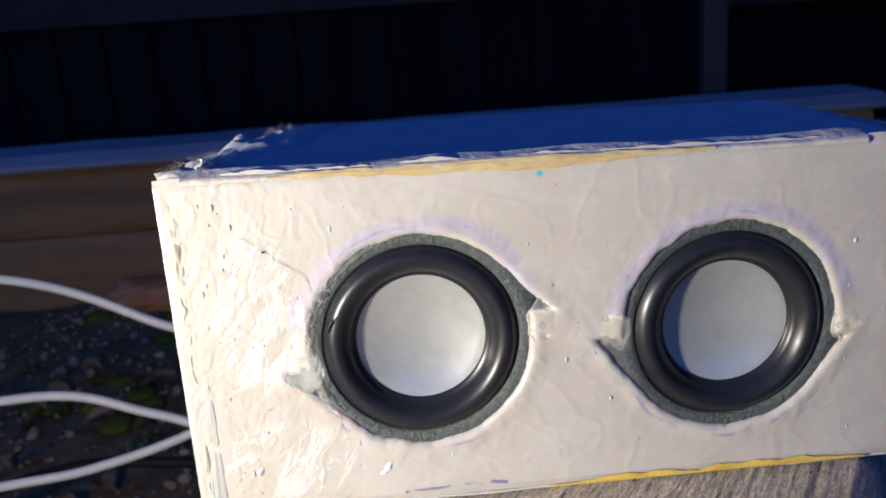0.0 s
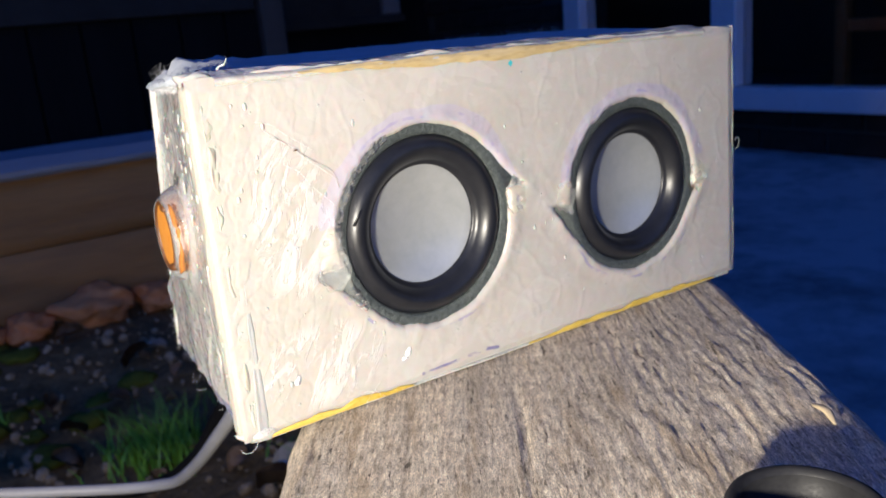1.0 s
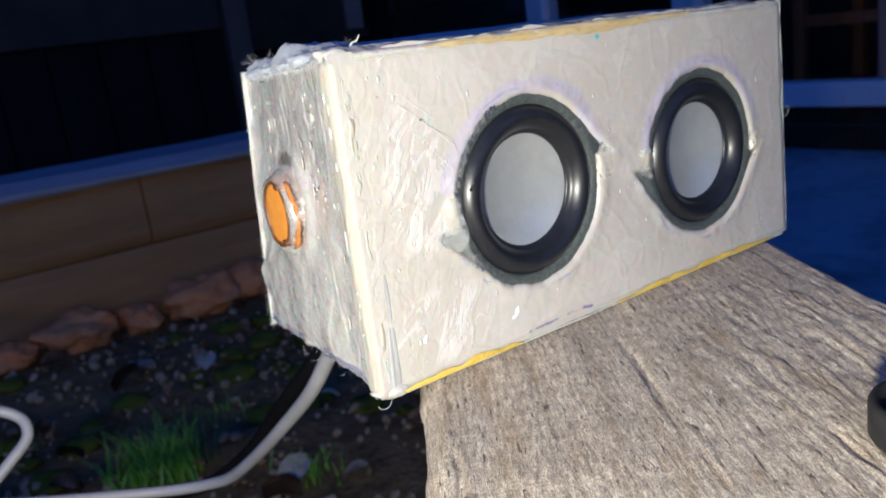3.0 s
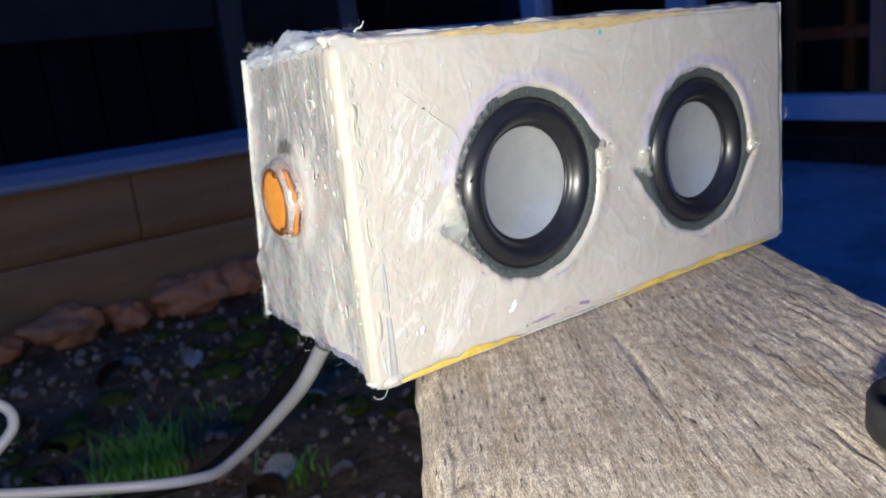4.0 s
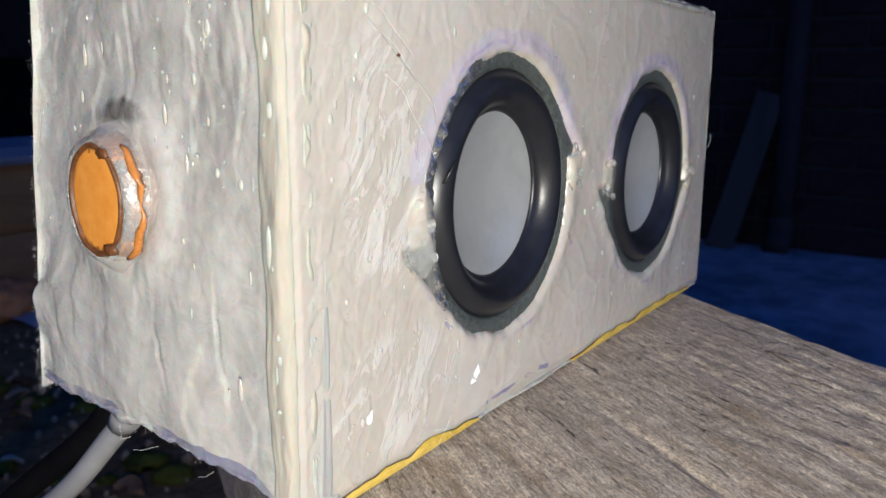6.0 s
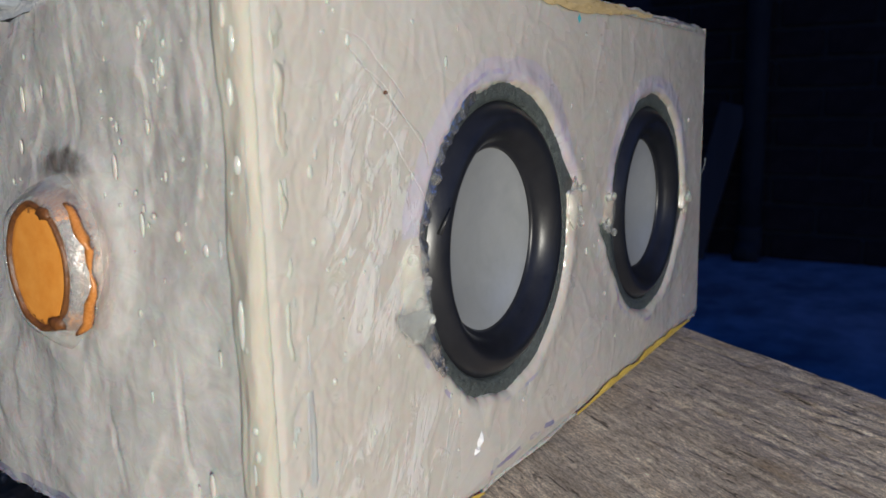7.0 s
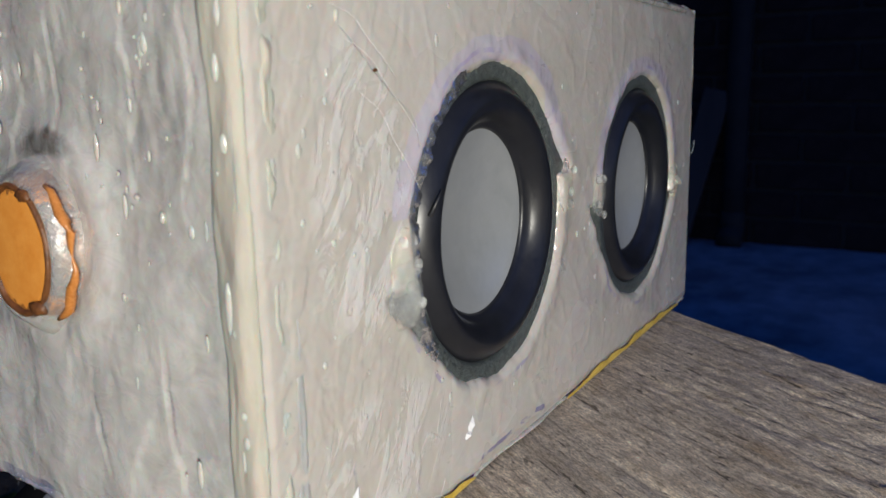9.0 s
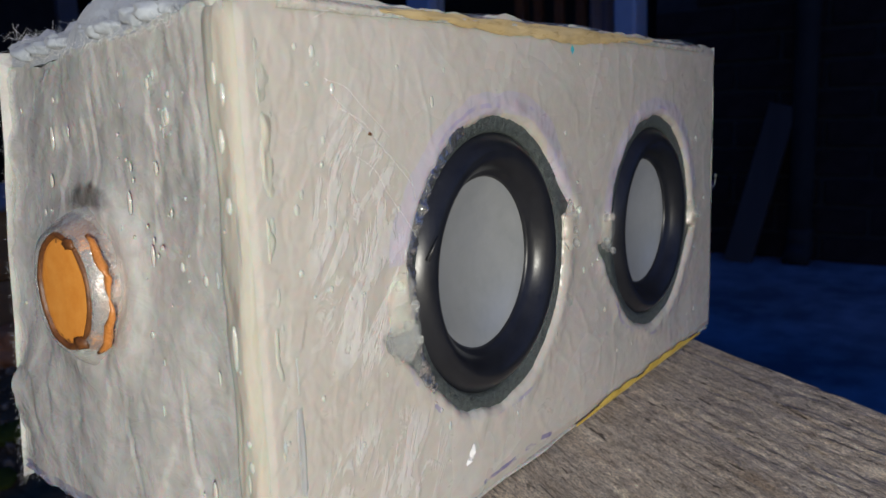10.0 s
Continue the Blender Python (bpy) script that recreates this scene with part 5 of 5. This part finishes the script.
# ---- cords, leaves, grass ----
def build_cords():
    white = spline([(0.028, 0.061, 0.001), (0.0288, 0.068, -0.0100), (0.0290, 0.078, -0.0200), (0.0290, 0.095, -0.0360), (0.0293, 0.122, -0.0560), (0.0300, 0.155, -0.0790), (0.0280, 0.185, -0.0990), (0.0230, 0.200, -0.1060), (0.0120, 0.213, -0.1090), (-0.0080, 0.222, -0.1060), (-0.0423, 0.230, -0.0968), (-0.0866, 0.240, -0.0835), (-0.150, 0.245, -0.072), (-0.30, 0.25, -0.10), (-0.52, 0.30, -0.28), (-0.62, 0.42, GROUND + 0.006), (-0.55, 0.50, GROUND + 0.008), (-0.36, 0.33, -0.22), (-0.200, 0.244, -0.125), (-0.120, 0.236, -0.109), (-0.0682, 0.238, -0.0953), (-0.0412, 0.242, -0.0797), (-0.034, 0.245, -0.072), (-0.0381, 0.250, -0.0642), (-0.0582, 0.255, -0.0539), (-0.0803, 0.260, -0.0450), (-0.165, 0.275, -0.018), (-0.35, 0.32, -0.02), (-0.62, 0.45, -0.15), (-0.85, 0.62, GROUND + 0.008), (-1.2, 0.8, GROUND + 0.006)], 12)
    cord = thing("power_cord", (0.0288, 0.068, -0.010), "white round cord hanging from the speaker box in loops", "cord")
    part("cable", tube(white, 0.0024, 10), M["cord"], cord)
    part("grommet", tube(spline([(0.027, 0.057, 0.004), (0.0288, 0.066, -0.007), (0.0290, 0.074, -0.016)], 4), [0.0042, 0.0042, 0.0041, 0.004, 0.0038, 0.0036, 0.0034, 0.0032, 0.003], 12), M["cord"], cord)
    dark = spline([(0.026, 0.062, 0.002), (0.0285, 0.073, -0.010), (0.0300, 0.085, -0.0210), (0.0320, 0.108, -0.0370), (0.0340, 0.135, -0.0560), (0.0350, 0.165, -0.0790), (0.0330, 0.190, -0.0970), (0.0260, 0.212, -0.1120), (0.0100, 0.226, -0.1170), (-0.020, 0.236, -0.119), (-0.078, 0.252, -0.118), (-0.152, 0.256, -0.120), (-0.30, 0.28, -0.18), (-0.48, 0.42, -0.36), (-0.58, 0.60, GROUND + 0.006), (-0.8, 0.8, GROUND + 0.006)], 12)
    solid("audio_cord", tube(dark, 0.0030, 8), M["dark_cord"], "black cord hanging beside the white one", "cord", smooth=True)


def build_litter():
    rng = random.Random(21)
    crumbs = bmesh.new()
    for _ in range(1500):
        x, y = rng.uniform(-0.7, 0.7), rng.uniform(0.45, 1.5)
        r = 0.003 + 0.008 * rng.random() ** 3
        m = Matrix.Translation((x, y, ground_height(x, y) + r * 0.3)) @ Euler((rng.random() * 6, rng.random() * 6, 0)).to_matrix().to_4x4() @ Matrix.Diagonal((r, r * rng.uniform(0.6, 1), r * rng.uniform(0.4, 0.8), 1))
        bmesh.ops.create_icosphere(crumbs, subdivisions=1, radius=1, matrix=m)
    solid("soil_crumbs", crumbs, M["crumb"], "brown crumbs of soil and grit", "soil", kind="stuff")
    moss = bmesh.new()
    for _ in range(90):
        x, y = rng.uniform(-0.6, 0.6), rng.uniform(0.5, 1.45)
        r = rng.uniform(0.012, 0.035)
        m = Matrix.Translation((x, y, ground_height(x, y))) @ Matrix.Diagonal((r, r, r * 0.35, 1))
        vs = bmesh.ops.create_icosphere(moss, subdivisions=2, radius=1, matrix=m)["verts"]
        for v in vs:
            v.co += Vector((0.010 * fr(v.co.x * 70, v.co.y * 70, 8, 3), 0.010 * fr(v.co.x * 70, v.co.y * 70, 5, 3), 0.008 * fr(v.co.x * 120, v.co.y * 120, 3, 3)))
    solid("moss", moss, M["moss"], "dark green moss patches on the soil", "moss", kind="stuff", smooth=True)

    def leaf(size, curl, mat, label):
        def f(u, v):
            w = math.sin(math.pi * min(0.999, u * 0.95 + 0.03)) ** 0.7 * 0.32
            return ((u - 0.5) * size, v * w * size, size * (curl * (v * v) * 0.5 + 0.10 * math.sin(u * 4) + 0.03 * fr(u * 5, v * 3, curl)))
        bm = sheet(steps(0, 1, 0.1), steps(-1, 1, 0.34), f)
        bmesh.ops.solidify(bm, geom=bm.faces[:], thickness=0.0006)
        return bm
    base = [(leaf(0.045, 0.5, 0, ""), M["leaf"]), (leaf(0.038, 0.9, 0, ""), M["leaf"]), (leaf(0.05, 0.3, 0, ""), M["pale_leaf"])]
    made = []
    for bm, mat in base:
        me = bpy.data.meshes.new("fallen_leaf")
        bm.to_mesh(me)
        bm.free()
        me.materials.append(mat)
        made.append(me)
    places = [(0.315, 0.65, 2), (0.40, 0.86, 2), (0.25, 0.60, 2)]
    places += [(rng.uniform(-0.5, 0.6), rng.uniform(0.5, 1.4), rng.choice((0, 0, 0, 1, 1, 2))) for _ in range(85)]
    for x, y, k in places:
        ob = new("fallen_leaf", made[k])
        ob.matrix_basis = pose(x, y, ground_height(x, y) + 0.008, rng.uniform(-25, 25), rng.uniform(-25, 25), rng.uniform(0, 360))
        s = rng.uniform(0.5, 1.1)
        ob.scale = (s, s, s)
        tagged(ob, "bleached curled leaf on the soil" if k == 2 else "brown curled dead leaf on the soil", "leaf", "leaves on the soil")
    bm = bmesh.new()
    for cx, cy, n, h in ((0.16, 0.83, 170, 0.08), (0.12, 0.87, 50, 0.05), (0.27, 0.69, 40, 0.035), (-0.30, 0.85, 20, 0.03), (0.28, 0.95, 20, 0.03), (0.0, 1.1, 20, 0.03)):
        for _ in range(n):
            x, y = cx + rng.gauss(0, 0.020), cy + rng.gauss(0, 0.020)
            hh = h * rng.uniform(0.5, 1.1)
            lean = Vector((rng.gauss(0, 0.4), rng.gauss(0, 0.4), 0)) * hh
            p0 = Vector((x, y, ground_height(x, y) - 0.004))
            side = Vector((rng.uniform(-1, 1), rng.uniform(-1, 1), 0)).normalized() * 0.0016
            prev = None
            for i in range(5):
                t = i / 4
                p = p0 + Vector((0, 0, hh * t)) + lean * t * t
                w = side * (1 - t * 0.93)
                row = (bm.verts.new(p - w), bm.verts.new(p + w))
                if prev:
                    bm.faces.new((prev[0], prev[1], row[1], row[0]))
                prev = row
    solid("grass", bm, M["grass"], "tufts of fresh green grass in the soil", "grass", kind="stuff")


build_front()
build_sides()
build_glue()
for i, (hx, hz, ht) in enumerate(HOLES):
    build_driver(hx, hz, ht, i)
build_button()
build_droplets()
build_smears()
build_fibres()
build_plank()
build_ring()
build_cords()
build_sleeper_wall()
build_stones()
build_ground()
build_litter()
build_house()
